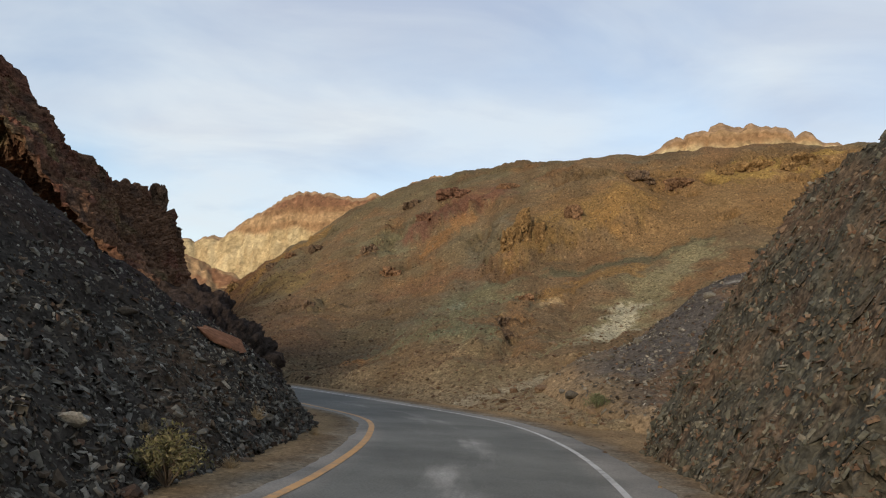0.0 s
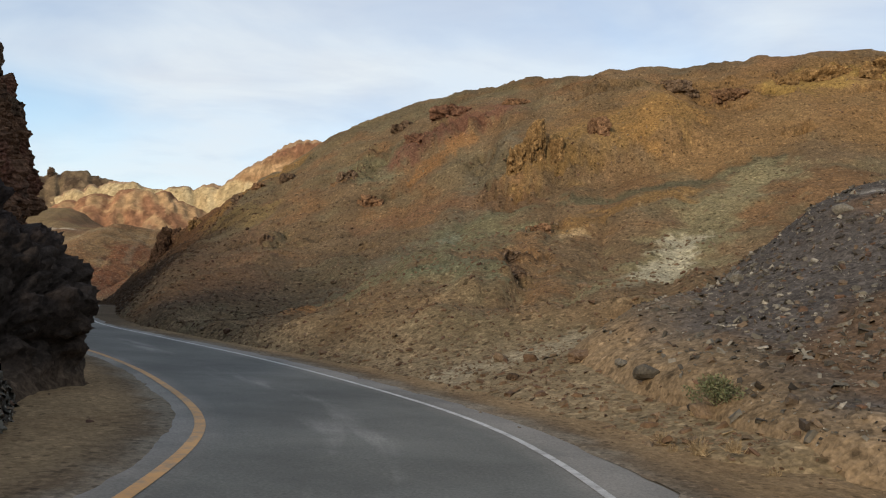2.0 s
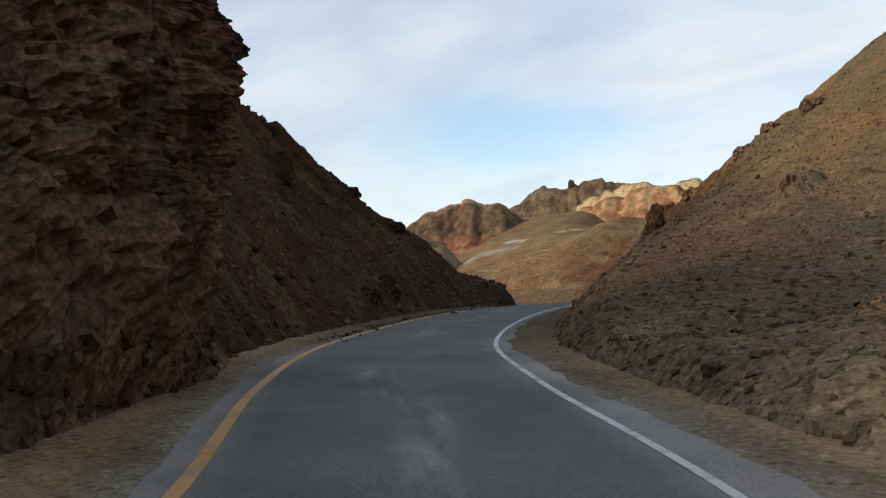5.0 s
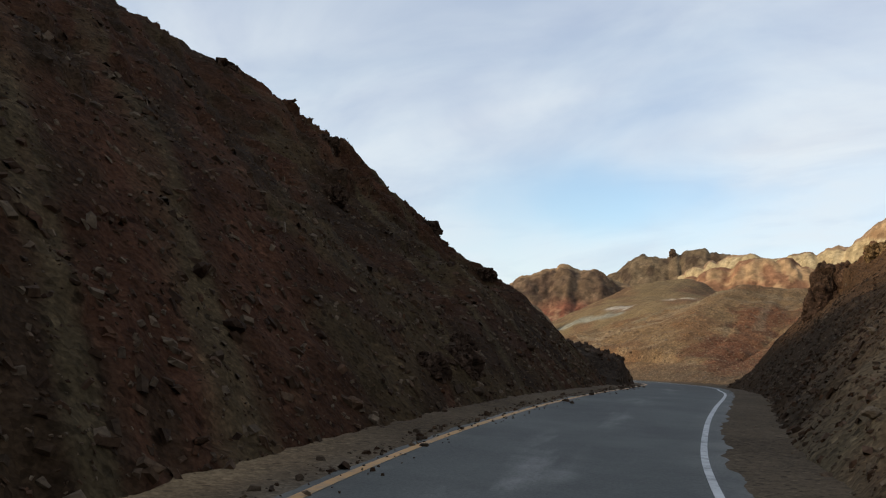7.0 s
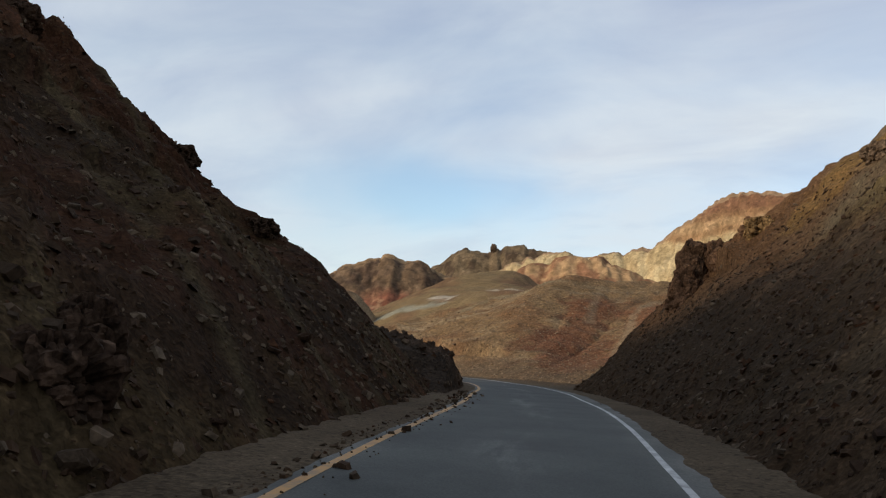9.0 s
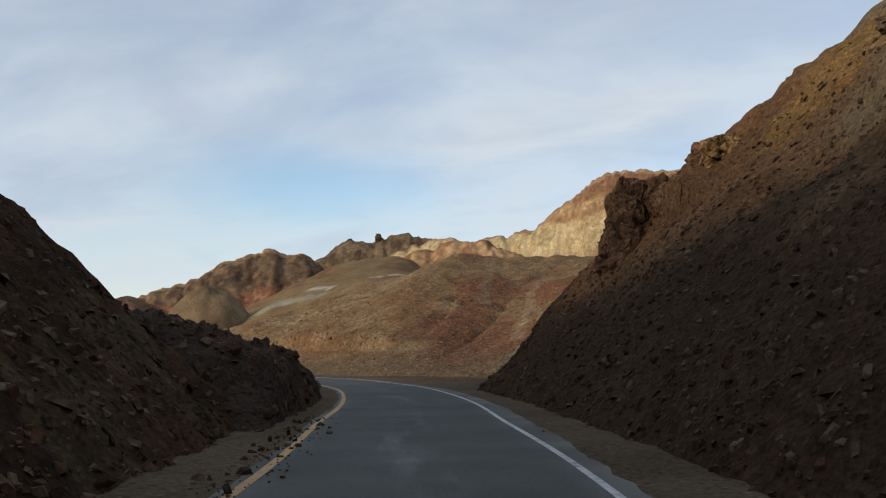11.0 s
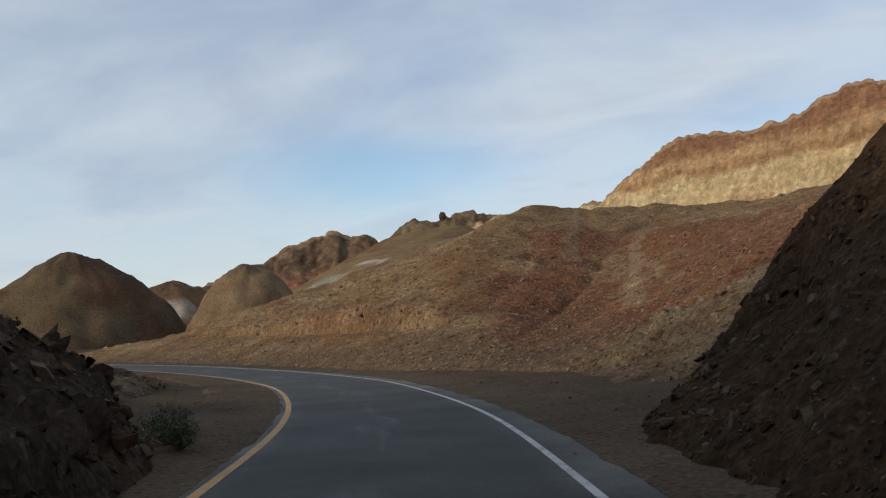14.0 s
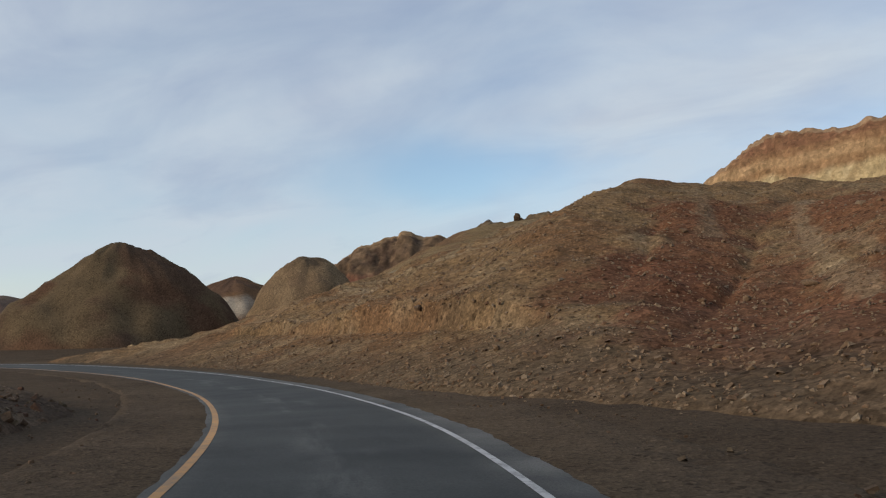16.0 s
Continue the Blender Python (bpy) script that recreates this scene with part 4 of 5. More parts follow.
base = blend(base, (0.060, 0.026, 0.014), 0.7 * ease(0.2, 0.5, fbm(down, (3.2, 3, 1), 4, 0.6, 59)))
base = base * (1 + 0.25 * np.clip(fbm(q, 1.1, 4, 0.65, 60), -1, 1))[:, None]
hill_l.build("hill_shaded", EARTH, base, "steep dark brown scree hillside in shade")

mound = Slope([
    [(-30.2, 69.6, -1.2), (-31.5, 69.4, -1.1), (-35, 69.2, -1.0), (-39, 69, -1.0)],
    [(-30.8, 71.2, -1.1), (-32.0, 71.1, -0.5), (-35.5, 71, 0.2), (-39.5, 71.5, 0.8)],
    [(-31.4, 72.6, -1.0), (-32.6, 72.6, -0.1), (-36, 73, 0.9), (-40, 74, 1.6)],
    [(-32.8, 75.6, -1.05), (-33.8, 75.8, -0.1), (-36.5, 76.5, 0.8), (-41, 77, 1.5)],
    [(-34.3, 78.5, -1.1), (-35.5, 78.7, -0.4), (-38, 79, 0.4), (-42, 79.5, 1.3)],
    [(-36.9, 81.9, -1.25), (-37.7, 81.9, -0.25), (-39.8, 81.6, 0.6), (-43, 81.3, 1.2)],
    [(-38.6, 84.0, -1.3), (-39.3, 83.5, -0.3), (-41, 83.2, 0.6), (-44, 82.8, 1.2)],
    [(-41.5, 86.2, -1.4), (-42.0, 85.6, -0.4), (-43.5, 85.0, 0.5), (-46, 84, 1.0)],
    [(-45.5, 89.2, -1.5), (-46.5, 88.4, -0.4), (-48.5, 87.6, 0.4), (-50, 86, 0.8)],
], 0.15, back=((3, 0.2), (10, 2.8)), step_back=0.6)
roughen(mound, (0.25, 3), (0.16, 1.1), (0.06, 0.35), shift=54)
rubble(mound, 0.2, 0.45, 8.0, 0.3)
crags(mound, ease(0.1, 0.4, mound.vv) * ease(-0.2, 0.3, fbm(mound.flat(), 3, 3, shift=56)), 0.4, 0.8, 15.0)
mound.clear(2.7, 3.0)
q = mound.flat()
base = blend(np.tile(np.array((0.037, 0.026, 0.018)), (len(q), 1)), (0.062, 0.039, 0.025), ease(0.0, 0.4, fbm(q, 2.0, 4, shift=57)))
mound.build("mound_dark_rock", EARTH, base, "low mound of dark crumbled rock beside the road", "mound")

berm = Slope([
    [(-44, 84, -1.4), (-47, 84, -0.7), (-50, 84, -0.1)],
    [(-47.5, 90, -1.6), (-50, 89.5, -0.9), (-53, 89, -0.4)],
    [(-51, 94.5, -1.8), (-53, 94, -1.1), (-56, 93.5, -0.6)],
    [(-55, 99.5, -2.0), (-56.5, 98.5, -1.5), (-59, 97.5, -1.0)],
    [(-62, 103, -2.2), (-63, 101.5, -1.8), (-65, 100, -1.4)],
], 0.3, back=((5, 0.3), (14, 2.5)), step_back=1.0)
roughen(berm, (0.25, 3), (0.12, 1.1), (0.05, 0.35), shift=64)
berm.clear(3.2, 0.6)
q = berm.flat()
base = blend(np.tile(np.array((0.075, 0.052, 0.035)), (len(q), 1)), (0.11, 0.077, 0.05), ease(0.0, 0.4, fbm(q, 2.5, 4, shift=67)))
berm.build("mound_earth_berm", EARTH, base, "low brown earth berm inside the curve", "mound")

# smooth brown hill beyond the last bend
hill_e = Slope([
    [(-104, 124, -2.8), (-103, 130, -2.0), (-102, 138, -1.6)],
    [(-92, 124, -2.7), (-92, 131, -1.0), (-94, 139, 0.0)],
    [(-80, 121, -2.55), (-81, 130, 0.3), (-83, 141, 3.0)],
    [(-70, 117.5, -2.4), (-72, 128, 1.0), (-74, 144, 5.6)],
    [(-62, 113.5, -2.3), (-63, 125, 2.0), (-66, 147, 8.2)],
    [(-55, 110.5, -2.1), (-56, 122, 2.6), (-59.5, 149, 10.6)],
    [(-49, 107.5, -2.0), (-49.5, 121, 2.2), (-55, 154, 10.4)],
    [(-43, 104.5, -1.8), (-43, 120, 1.0), (-48, 164, 11.2)],
    [(-37.5, 101.5, -1.5), (-36.5, 113, 2.0), (-39, 170, 11.6)],
    [(-33, 98, -1.4), (-28, 106, 4.2), (-26, 168, 13.0)],
    [(-28, 95.5, -1.0), (-19, 100, 8.0), (-8, 160, 15.0)],
], 0.42, back=((8, 1.5), (30, 10)), step_back=2.0)
roughen(hill_e, (0.6, 10), (0.16, 1.8), (0.05, 0.5), shift=74)
gullies(hill_e, 0.32, 6.0, 5.0)
rubble(hill_e, 0.18, 1.1, 6.0)
hill_e.clear(3.4, 0.34)
q = hill_e.flat()
base = blend(np.tile(np.array((0.168, 0.108, 0.055)), (len(q), 1)), (0.150, 0.086, 0.043), ease(-0.1, 0.4, fbm(q, 9, 5, 0.6, 76)))
base = blend(base, (0.215, 0.155, 0.088), 0.55 * ease(0.1, 0.5, fbm(q, (5, 5, 2.5), 5, 0.6, 79)))
for k, (path, radius, colour, much) in enumerate([
        (((-49.5, 121), (-45, 113), (-40, 109)), 3.2, (0.118, 0.054, 0.030), 0.9),
        (((-51, 138), (-47.5, 124), (-42, 113)), 3.0, (0.125, 0.056, 0.030), 0.85),
        (((-42, 140), (-37, 120), (-34, 108)), 4.5, (0.130, 0.058, 0.030), 0.8),
        (((-46, 146), (-44.5, 133), (-40, 114)), 0.5, (0.225, 0.165, 0.098), 0.55),
        (((-53, 146), (-48, 129)), 0.5, (0.220, 0.160, 0.095), 0.5),
        (((-44.5, 133), (-38, 116)), 0.4, (0.215, 0.155, 0.092), 0.5),
        (((-76, 134), (-66, 130), (-60, 134)), 1.0, (0.240, 0.175, 0.100), 0.75),
        (((-62, 146), (-66, 136), (-76, 131)), 1.2, (0.225, 0.160, 0.092), 0.6),
        (((-70, 140), (-60, 148)), 1.5, (0.185, 0.150, 0.090), 0.6)]):
    base = blend(base, colour, much * seam(q, path, radius, 84 + 1.3 * k, 0.8))
# foot takes on the painted darkening of the ground below it
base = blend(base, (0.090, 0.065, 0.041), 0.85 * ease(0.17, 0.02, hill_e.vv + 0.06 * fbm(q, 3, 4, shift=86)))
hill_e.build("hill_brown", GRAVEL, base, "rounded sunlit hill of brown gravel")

# pale gravel spur between the many-coloured hill's end and the brown hill
fan = Slope([
    [(-40.4, 103.6, -1.9), (-39.6, 103.8, -1.8), (-38.9, 104.0, -1.7)],
    [(-38.4, 101.3, -1.75), (-37.8, 102.0, -1.15), (-37.0, 103.0, -0.35)],
    [(-36.4, 99.0, -1.6), (-35.7, 101.0, -0.7), (-35.0, 104.3, 0.65)],
    [(-34.8, 96.9, -1.55), (-33.7, 99.4, -0.2), (-32.2, 105.4, 2.2)],
    [(-33.4, 94.8, -1.5), (-31.5, 97.3, 0.4), (-29, 107, 4.0)],
    [(-31.6, 92.8, -1.2), (-28.5, 95.5, 1.9), (-25, 108, 6.0)],
], 0.2, back=((2.5, 0.5), (7, 3.0)), step_back=0.6, foot=4.0, sink=0.25)
roughen(fan, (0.2, 4), (0.10, 1.0), (0.04, 0.35), shift=94)
gullies(fan, 0.3, 2.2, 7.0, 3.0)
rubble(fan, 0.12, 0.5, 9.0, 0.2)
q = fan.flat()
base = blend(np.tile(np.array((0.135, 0.100, 0.060)), (len(q), 1)), (0.092, 0.062, 0.037), ease(-0.1, 0.35, fbm(q, 1.6, 4, shift=96)))
# shadow of the neighbouring hill's end, painted on the lower slope
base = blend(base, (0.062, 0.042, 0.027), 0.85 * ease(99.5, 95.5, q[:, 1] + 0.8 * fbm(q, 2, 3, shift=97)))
# sunlit crest, put into the colour as paler gravel
base = blend(base, (0.19, 0.150, 0.093), 0.6 * ease(0.65, 0.95, fan.vv) * ease(1.6, 1.1, fan.vv))
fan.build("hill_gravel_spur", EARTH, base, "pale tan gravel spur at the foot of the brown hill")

# ---------------------------------------------------------------- middle distance
def dome(name, centre, radius, height, sharp, colours, label, shift, step=0.8, pale=None):
    """A free-standing rounded hill."""
    nr, na = int(radius / step), int(6.28 * radius / step / 1.5)
    r = np.linspace(0, 1.15, nr)
    a = np.linspace(0, 2 * math.pi, na)
    R, A = np.meshgrid(r, a, indexing="ij")
    h = height * np.clip(1 - R ** sharp, -0.2, 1) ** 1.0
    p = np.stack([centre[0] + radius * R * np.cos(A), centre[1] + radius * R * np.sin(A), centre[2] + h], 2)
    flat = p.reshape(-1, 3)
    flow = np.stack([np.cos(A), np.sin(A), R * 0.35], 2).reshape(-1, 3)
    k = (R * (1.1 - R)).ravel()
    flat[:, 2] += height * (0.16 * fbm(flat, radius * 0.7, 4, shift=shift) - 0.12 * k * (1 - np.abs(fbm(flow, 0.45, 3, shift=shift))) ** 2)
    flat[:, 2] += 0.10 * fbm(flat, 1.6, 3, shift=shift + 2)
    c = np.tile(np.array(colours[0]), (len(flat), 1))
    for i, extra in enumerate(colours[1:]):
        c = blend(c, extra, ease(0.0, 0.45, fbm(flat, radius * 0.5, 4, shift=shift + 5 * i + 3)))
    if pale:
        c = blend(c, (0.34, 0.29, 0.22), 0.85 * spot(flat, *pale, 2.0))
    me = mesh_from(name, flat, grid_faces(nr, na), EARTH, True, c)
    if me.polygons[na * 3].normal.z < 0:
        me.flip_normals()
    return tagged(new(name, me), label, "hill", kind="structure")


dome("hill_dome", (-151.1, 166.4, -3.0), 21.6, 16.2, 1.7, [(0.098, 0.070, 0.040), (0.088, 0.050, 0.030), (0.075, 0.047, 0.030)], "dark brown dome-shaped hill on the valley floor", 1.0)
dome("hill_cone", (-183, 219, -3.0), 30, 15.8, 1.25, [(0.14, 0.08, 0.042), (0.10, 0.06, 0.038)], "small rust brown cone-shaped hill with a pale foot", 8.0, 0.8, ((-169, 206, 4.5), (6, 6, 3)))
dome("hill_knoll", (-124, 181, -1.0), 10.5, 11.2, 2.4, [(0.17, 0.118, 0.068), (0.12, 0.082, 0.05)], "rounded tan knoll of bare rock", 15.0, 0.7)
dome("hill_low", (-315, 222, -3.0), 40, 15.5, 1.6, [(0.15, 0.11, 0.08), (0.12, 0.08, 0.06)], "low dark hill far across the valley", 22.0, 2.5)

hill_olive = Slope([
    [(-155, 190, -2.8), (-150, 205, 2.0), (-147, 222, 6.0)],
    [(-132, 180, -2.0), (-131, 200, 6.0), (-130, 226, 14.8)],
    [(-114, 172, 0.0), (-115, 195, 9.5), (-119, 231, 19.6)],
    [(-98, 168, 2.0), (-100, 190, 10.5), (-109, 236, 20.2)],
    [(-85, 168, 4.0), (-86, 187, 11.5), (-98, 241, 15.5)],
    [(-65, 170, 5.0), (-62, 190, 10.0), (-60, 240, 12.0)],
], 1.2, back=((10, 2), (40, 14)), step_back=4)
roughen(hill_olive, (0.7, 18), (0.25, 4), (0.10, 1.2), shift=84)
gullies(hill_olive, 0.6, 12.0, 3.0)
q = hill_olive.flat()
base = blend(np.tile(np.array((0.175, 0.122, 0.062)), (len(q), 1)), (0.150, 0.090, 0.048), ease(0.0, 0.5, fbm(q, 16, 5, 0.6, 86)))
# rust brown right end, darkened to stand for its shaded side
base = blend(base, (0.125, 0.062, 0.035), 0.7 * ease(0.55, 0.85, hill_olive.vv + 0.15 * fbm(q, 14, 4, shift=87)) * ease(-112, -100, q[:, 0]))
for k, (path, radius, colour, much) in enumerate([
        (((-105.5, 191), (-101.5, 192)), 2.0, (0.38, 0.34, 0.27), 0.8),
        (((-91.5, 192.5), (-88.5, 193)), 2.4, (0.36, 0.29, 0.20), 0.8),
        (((-118, 184), (-110, 184.5), (-102, 185)), 2.2, (0.25, 0.245, 0.185), 0.75)]):
    base = blend(base, colour, much * seam(q, path, radius, 88 + 2.1 * k, 0.9))
hill_olive.build("hill_olive", EARTH, base, "olive brown foothill with pale greenish bands")


# ---------------------------------------------------------------- far mountains
def mountain(name, crest, near, mid, step, colour, label, rough=(3, 60), gully=(6, 30), flute=(2.0, 9.0), jag=2.0, shift=0.0, base_z=-3.0):
    """A steep range: a foot, a shoulder and a crest, cut by ravines and, towards the top, by the upright flutes of cliffs."""
    rows = []
    for x, y, zc in crest:
        rows.append([(x * near, y * near, base_z), (x * (near + (1 - near) * mid[0]), y * (near + (1 - near) * mid[0]), base_z + (zc - base_z) * mid[1]), (x, y, zc)])
    s = Slope(rows, step, back=((60, 20), (300, 120)), foot=10, step_back=40, sink=6)
    s.push(ease(0.0, 0.2, s.vv) * ease(1.0, 0.75, s.vv) * rough[0] * fbm(s.flat(), rough[1], 4, shift=shift))
    gullies(s, gully[0], gully[1], shift, 20)
    q = s.flat()
    cliffs = ease(0.5, 0.68, s.vv + 0.08 * fbm(q, 40, 3, shift=shift + 6)) * ease(1.02, 0.96, s.vv)
    s.push(cliffs * flute[0] * fbm(q, (flute[1], flute[1], flute[1] * 7), 4, 0.6, shift + 9))
    s.lift(ease(0.85, 1.0, s.vv) * ease(1.3, 1.02, s.vv) * jag * fbm(s.flat(), 14, 4, 0.65, shift + 4))
    return s.build(name, FAR_ROCK, colour(s), label, "mountain")


def fluted(q, size, depth, shift):
    """Upright light and dark streaks of weathered cliffs."""
    return (1 + depth * np.clip(fbm(q, (size, size, size * 9), 4, 0.65, shift), -1, 1))[:, None]


def mesa_colour(s):
    q = s.flat()
    h = q[:, 2] - 38 * ease(60, 150, q[:, 0]) - 0.03 * (q[:, 0] + 120) + 5 * fbm(q, 45, 4, shift=3)
    c = np.tile(np.array((0.36, 0.275, 0.148)), (len(q), 1))
    c = blend(c, (0.41, 0.325, 0.185), ease(0.0, 0.35, fbm(q, (16, 16, 50), 4, shift=5)))
    c = blend(c, (0.28, 0.195, 0.10), 0.5 * ease(0.1, 0.4, fbm(q, (14, 14, 30), 4, shift=25)))
    c = blend(c, (0.225, 0.130, 0.066), ease(134, 141, h) * 0.9)
    c = blend(c, (0.31, 0.205, 0.110), ease(146, 149, h) * 0.85)
    c = blend(c, (0.20, 0.112, 0.060), ease(157, 160, h) * 0.8)
    c = blend(c, (0.165, 0.086, 0.050), ease(164, 168, h) * (0.7 + 0.3 * ease(-0.2, 0.2, fbm(q, (10, 10, 60), 3, shift=19))))
    c = blend(c, (0.26, 0.172, 0.102), ease(0.965, 0.985, s.vv))
    c = blend(c, (0.24, 0.135, 0.075), 0.7 * ease(0.2, 0.45, fbm(q, 70, 4, shift=15)) * ease(120, 90, h))
    return c * fluted(q, 7.0, 0.22, 8.0)


mountain("mountain_mesa", [(-640, 1060, 50), (-540, 1030, 98), (-480, 1010, 116), (-419, 995, 124), (-365, 995, 122), (-298, 995, 130), (-252, 987, 159), (-208, 976, 185), (-170, 963, 188), (-124, 949, 181.5), (-77, 933, 185),
                           (-44, 914, 194), (-13, 894, 202), (18, 873, 191), (60, 850, 185), (120, 770, 185), (170, 690, 186), (206, 668, 199), (246, 655, 206), (287, 638, 196), (340, 610, 175)],
         0.89, (0.6, 0.56), 3.6, mesa_colour, "sunlit banded mesa, red brown cliffs over pale yellow slopes", (3, 60), (6, 30), (1.6, 9.0), 2.0, 2.0)


def ridge_colour(s):
    """Dark brown cliffs over a red foot, with a pale dusty cap."""
    q = s.flat()
    w = s.vv + 0.07 * fbm(q, 30, 4, shift=3)
    c = np.tile(np.array((0.130, 0.086, 0.052)), (len(q), 1))
    c = blend(c, (0.078, 0.051, 0.034), ease(0.0, 0.4, fbm(q, (14, 14, 40), 4, shift=7)))
    c = blend(c, (0.175, 0.072, 0.044), ease(0.70, 0.56, w))
    c = blend(c, (0.27, 0.165, 0.095), 0.75 * ease(0.15, 0.45, fbm(q, (9, 9, 18), 4, shift=17)) * ease(0.70, 0.5, w))
    c = blend(c, (0.245, 0.160, 0.088), ease(0.90, 0.96, w))
    return c * fluted(q, 5.0, 0.38, 12.0)


def knobs_colour(s):
    q = s.flat()
    c = np.tile(np.array((0.150, 0.108, 0.064)), (len(q), 1))
    c = blend(c, (0.082, 0.057, 0.037), ease(0.0, 0.4, fbm(q, (22, 22, 50), 4, shift=7)))
    c = blend(c, (0.22, 0.125, 0.072), 0.8 * ease(0.1, 0.4, fbm(q, 30, 4, shift=17)) * ease(0.75, 0.5, s.vv))
    return c * fluted(q, 8.0, 0.32, 14.0)


def orange_colour(s):
    q = s.flat()
    c = np.tile(np.array((0.34, 0.215, 0.110)), (len(q), 1))
    c = blend(c, (0.20, 0.098, 0.054), 0.9 * ease(-0.05, 0.3, fbm(q, (18, 18, 30), 4, shift=7) + 0.35 * (s.vv - 0.6)))
    c = blend(c, (0.40, 0.305, 0.180), 0.8 * ease(0.1, 0.4, fbm(q, 24, 4, shift=17)) * ease(0.8, 0.4, s.vv))
    return c * fluted(q, 4.5, 0.30, 16.0)


mountain("mountain_brown_ridge", [(-560, 560, 28), (-520, 580, 40), (-490, 600, 52), (-475, 613, 65), (-456, 629, 72), (-440, 641, 78), (-407, 663, 71), (-377, 681, 54), (-340, 700, 40)],
         0.84, (0.55, 0.42), 2.6, ridge_colour, "dark brown ridge with reddish cliffs", (2.5, 45), (4.5, 26), (1.8, 7.0), 1.0, 5.0)
mountain("mountain_knobs", [(-720, 940, 80), (-656, 978, 96), (-616, 1004, 110), (-595, 1017, 125), (-577, 1028, 138), (-553, 1041, 132), (-536, 1050, 137), (-502, 1067, 143), (-440, 1070, 124), (-380, 1090, 108)],
         0.86, (0.6, 0.5), 4.0, knobs_colour, "brown mountain crowned by small rock knobs", (3, 55), (6, 34), (2.4, 10.0), 3.0, 8.0)
mountain("mountain_orange_ridge", [(-350, 552, 28), (-300, 580, 52), (-273, 591, 62), (-246, 603, 70), (-222, 612, 72), (-202, 619, 63), (-166, 629, 49), (-110, 640, 30)],
         0.84, (0.55, 0.5), 2.6, orange_colour, "orange tan ridge with red brown cliffs", (2.5, 40), (4.5, 24), (1.6, 6.0), 1.0, 11.0)

# ---------------------------------------------------------------- loose stones
def near_road(s, reach):
    return np.exp(-road_distance(s.flat()[:, :2]) / reach)


rng = np.random.RandomState(21)
loose_stones("slate_scree", scree_l.spots(36000, rng, (0.0, 1.1), (0.24, 0.86), near_road(scree_l, 5) * (1.15 - np.clip(scree_l.vv, 0, 1))), (0.032, 0.135), (0.15, 0.4), SLATE, rng, "countless dark grey slate chips on the slope", 0.7)
loose_stones("bank_scree", bank_r.spots(24000, rng, (0.0, 1.0), (0.3, 1.0), near_road(bank_r, 6)), (0.03, 0.14), (0.10, 0.32), SLATE_RUST, rng, "grey and rust slate chips on the cut bank", 0.6)
loose_stones("spur_scree", spur.spots(14000, rng, (0.0, 1.05), (0.0, 0.95), near_road(spur, 9) * ease(3.8, 7.0, spur.flat()[:, 0])), (0.02, 0.17), (0.2, 0.5), SLATE, rng, "dark slate rubble spread over the spur", 0.7)
loose_stones("hill_rubble", hill_d.spots(34000, rng, (0.0, 0.95), (0.05, 0.95), near_road(hill_d, 13) * ease(-16, -11, hill_d.flat()[:, 0])), (0.03, 0.155), (0.25, 0.6), RUBBLE, rng, "brown rubble scattered over the hillside")
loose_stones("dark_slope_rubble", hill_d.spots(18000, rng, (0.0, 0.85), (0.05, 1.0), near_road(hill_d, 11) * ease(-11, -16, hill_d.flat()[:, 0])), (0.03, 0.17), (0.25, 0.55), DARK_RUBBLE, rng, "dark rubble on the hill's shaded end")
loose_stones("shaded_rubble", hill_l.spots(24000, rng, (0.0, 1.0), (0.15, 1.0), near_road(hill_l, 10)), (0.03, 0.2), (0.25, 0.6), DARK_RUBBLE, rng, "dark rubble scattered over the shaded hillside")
loose_stones("cliff_rubble", cliff.spots(700, rng, (0.0, 0.05), (0.0, 1.0), near_road(cliff, 4)), (0.03, 0.24), (0.4, 0.8), DARK_RUBBLE, rng, "dark broken stones below the cliff")
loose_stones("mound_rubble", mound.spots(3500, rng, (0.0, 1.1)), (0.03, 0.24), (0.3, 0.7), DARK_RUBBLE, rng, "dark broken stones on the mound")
loose_stones("berm_rubble", berm.spots(1500, rng, (0.0, 1.1)), (0.04, 0.25), (0.3, 0.7), RUBBLE, rng, "brown stones on the earth berm")
loose_stones("brown_hill_rubble", hill_e.spots(26000, rng, (0.0, 1.0), (0.2, 1.0), near_road(hill_e, 30)), (0.05, 0.17), (0.3, 0.7), TAN_STONE, rng, "brown and tan stones over the rounded hill")

loose_stones("spur_gravel", fan.spots(7000, rng, (0.0, 1.05)), (0.02, 0.14), (0.3, 0.7), RUBBLE, rng, "loose brown gravel on the pale spur")

# gravel along both shoulders of the road
n = 10000
k = rng.randint(30, len(LINE) - 100, n)
side = np.where(rng.rand(n) < 0.5, -1.0, 1.0)
off = 2.5 + rng.rand(n) ** 1.6 * 3.6
q = LINE[k] + SIDE[k] * (side * off)[:, None] + rng.normal(size=(n, 3)) * (0.2, 0.2, 0)
q[:, 2] = floor_height(q[:, :2]) - 0.02 + 0.09 * ease(2.6, 5, off)
loose_stones("shoulder_gravel", (q, np.tile((0.0, 0.0, 1.0), (n, 1))), (0.010, 0.075), (0.4, 0.8), RUBBLE, rng, "loose gravel along the road shoulders", 0.3, 0.2)

n = 900
k = rng.randint(310, 490, n)
off = -2.32 + 0.75 * rng.rand(n) ** 3.0
q = LINE[k] + SIDE[k] * off[:, None] + rng.normal(size=(n, 3)) * (0.1, 0.1, 0)
q[:, 2] = floor_height(q[:, :2]) + 0.004
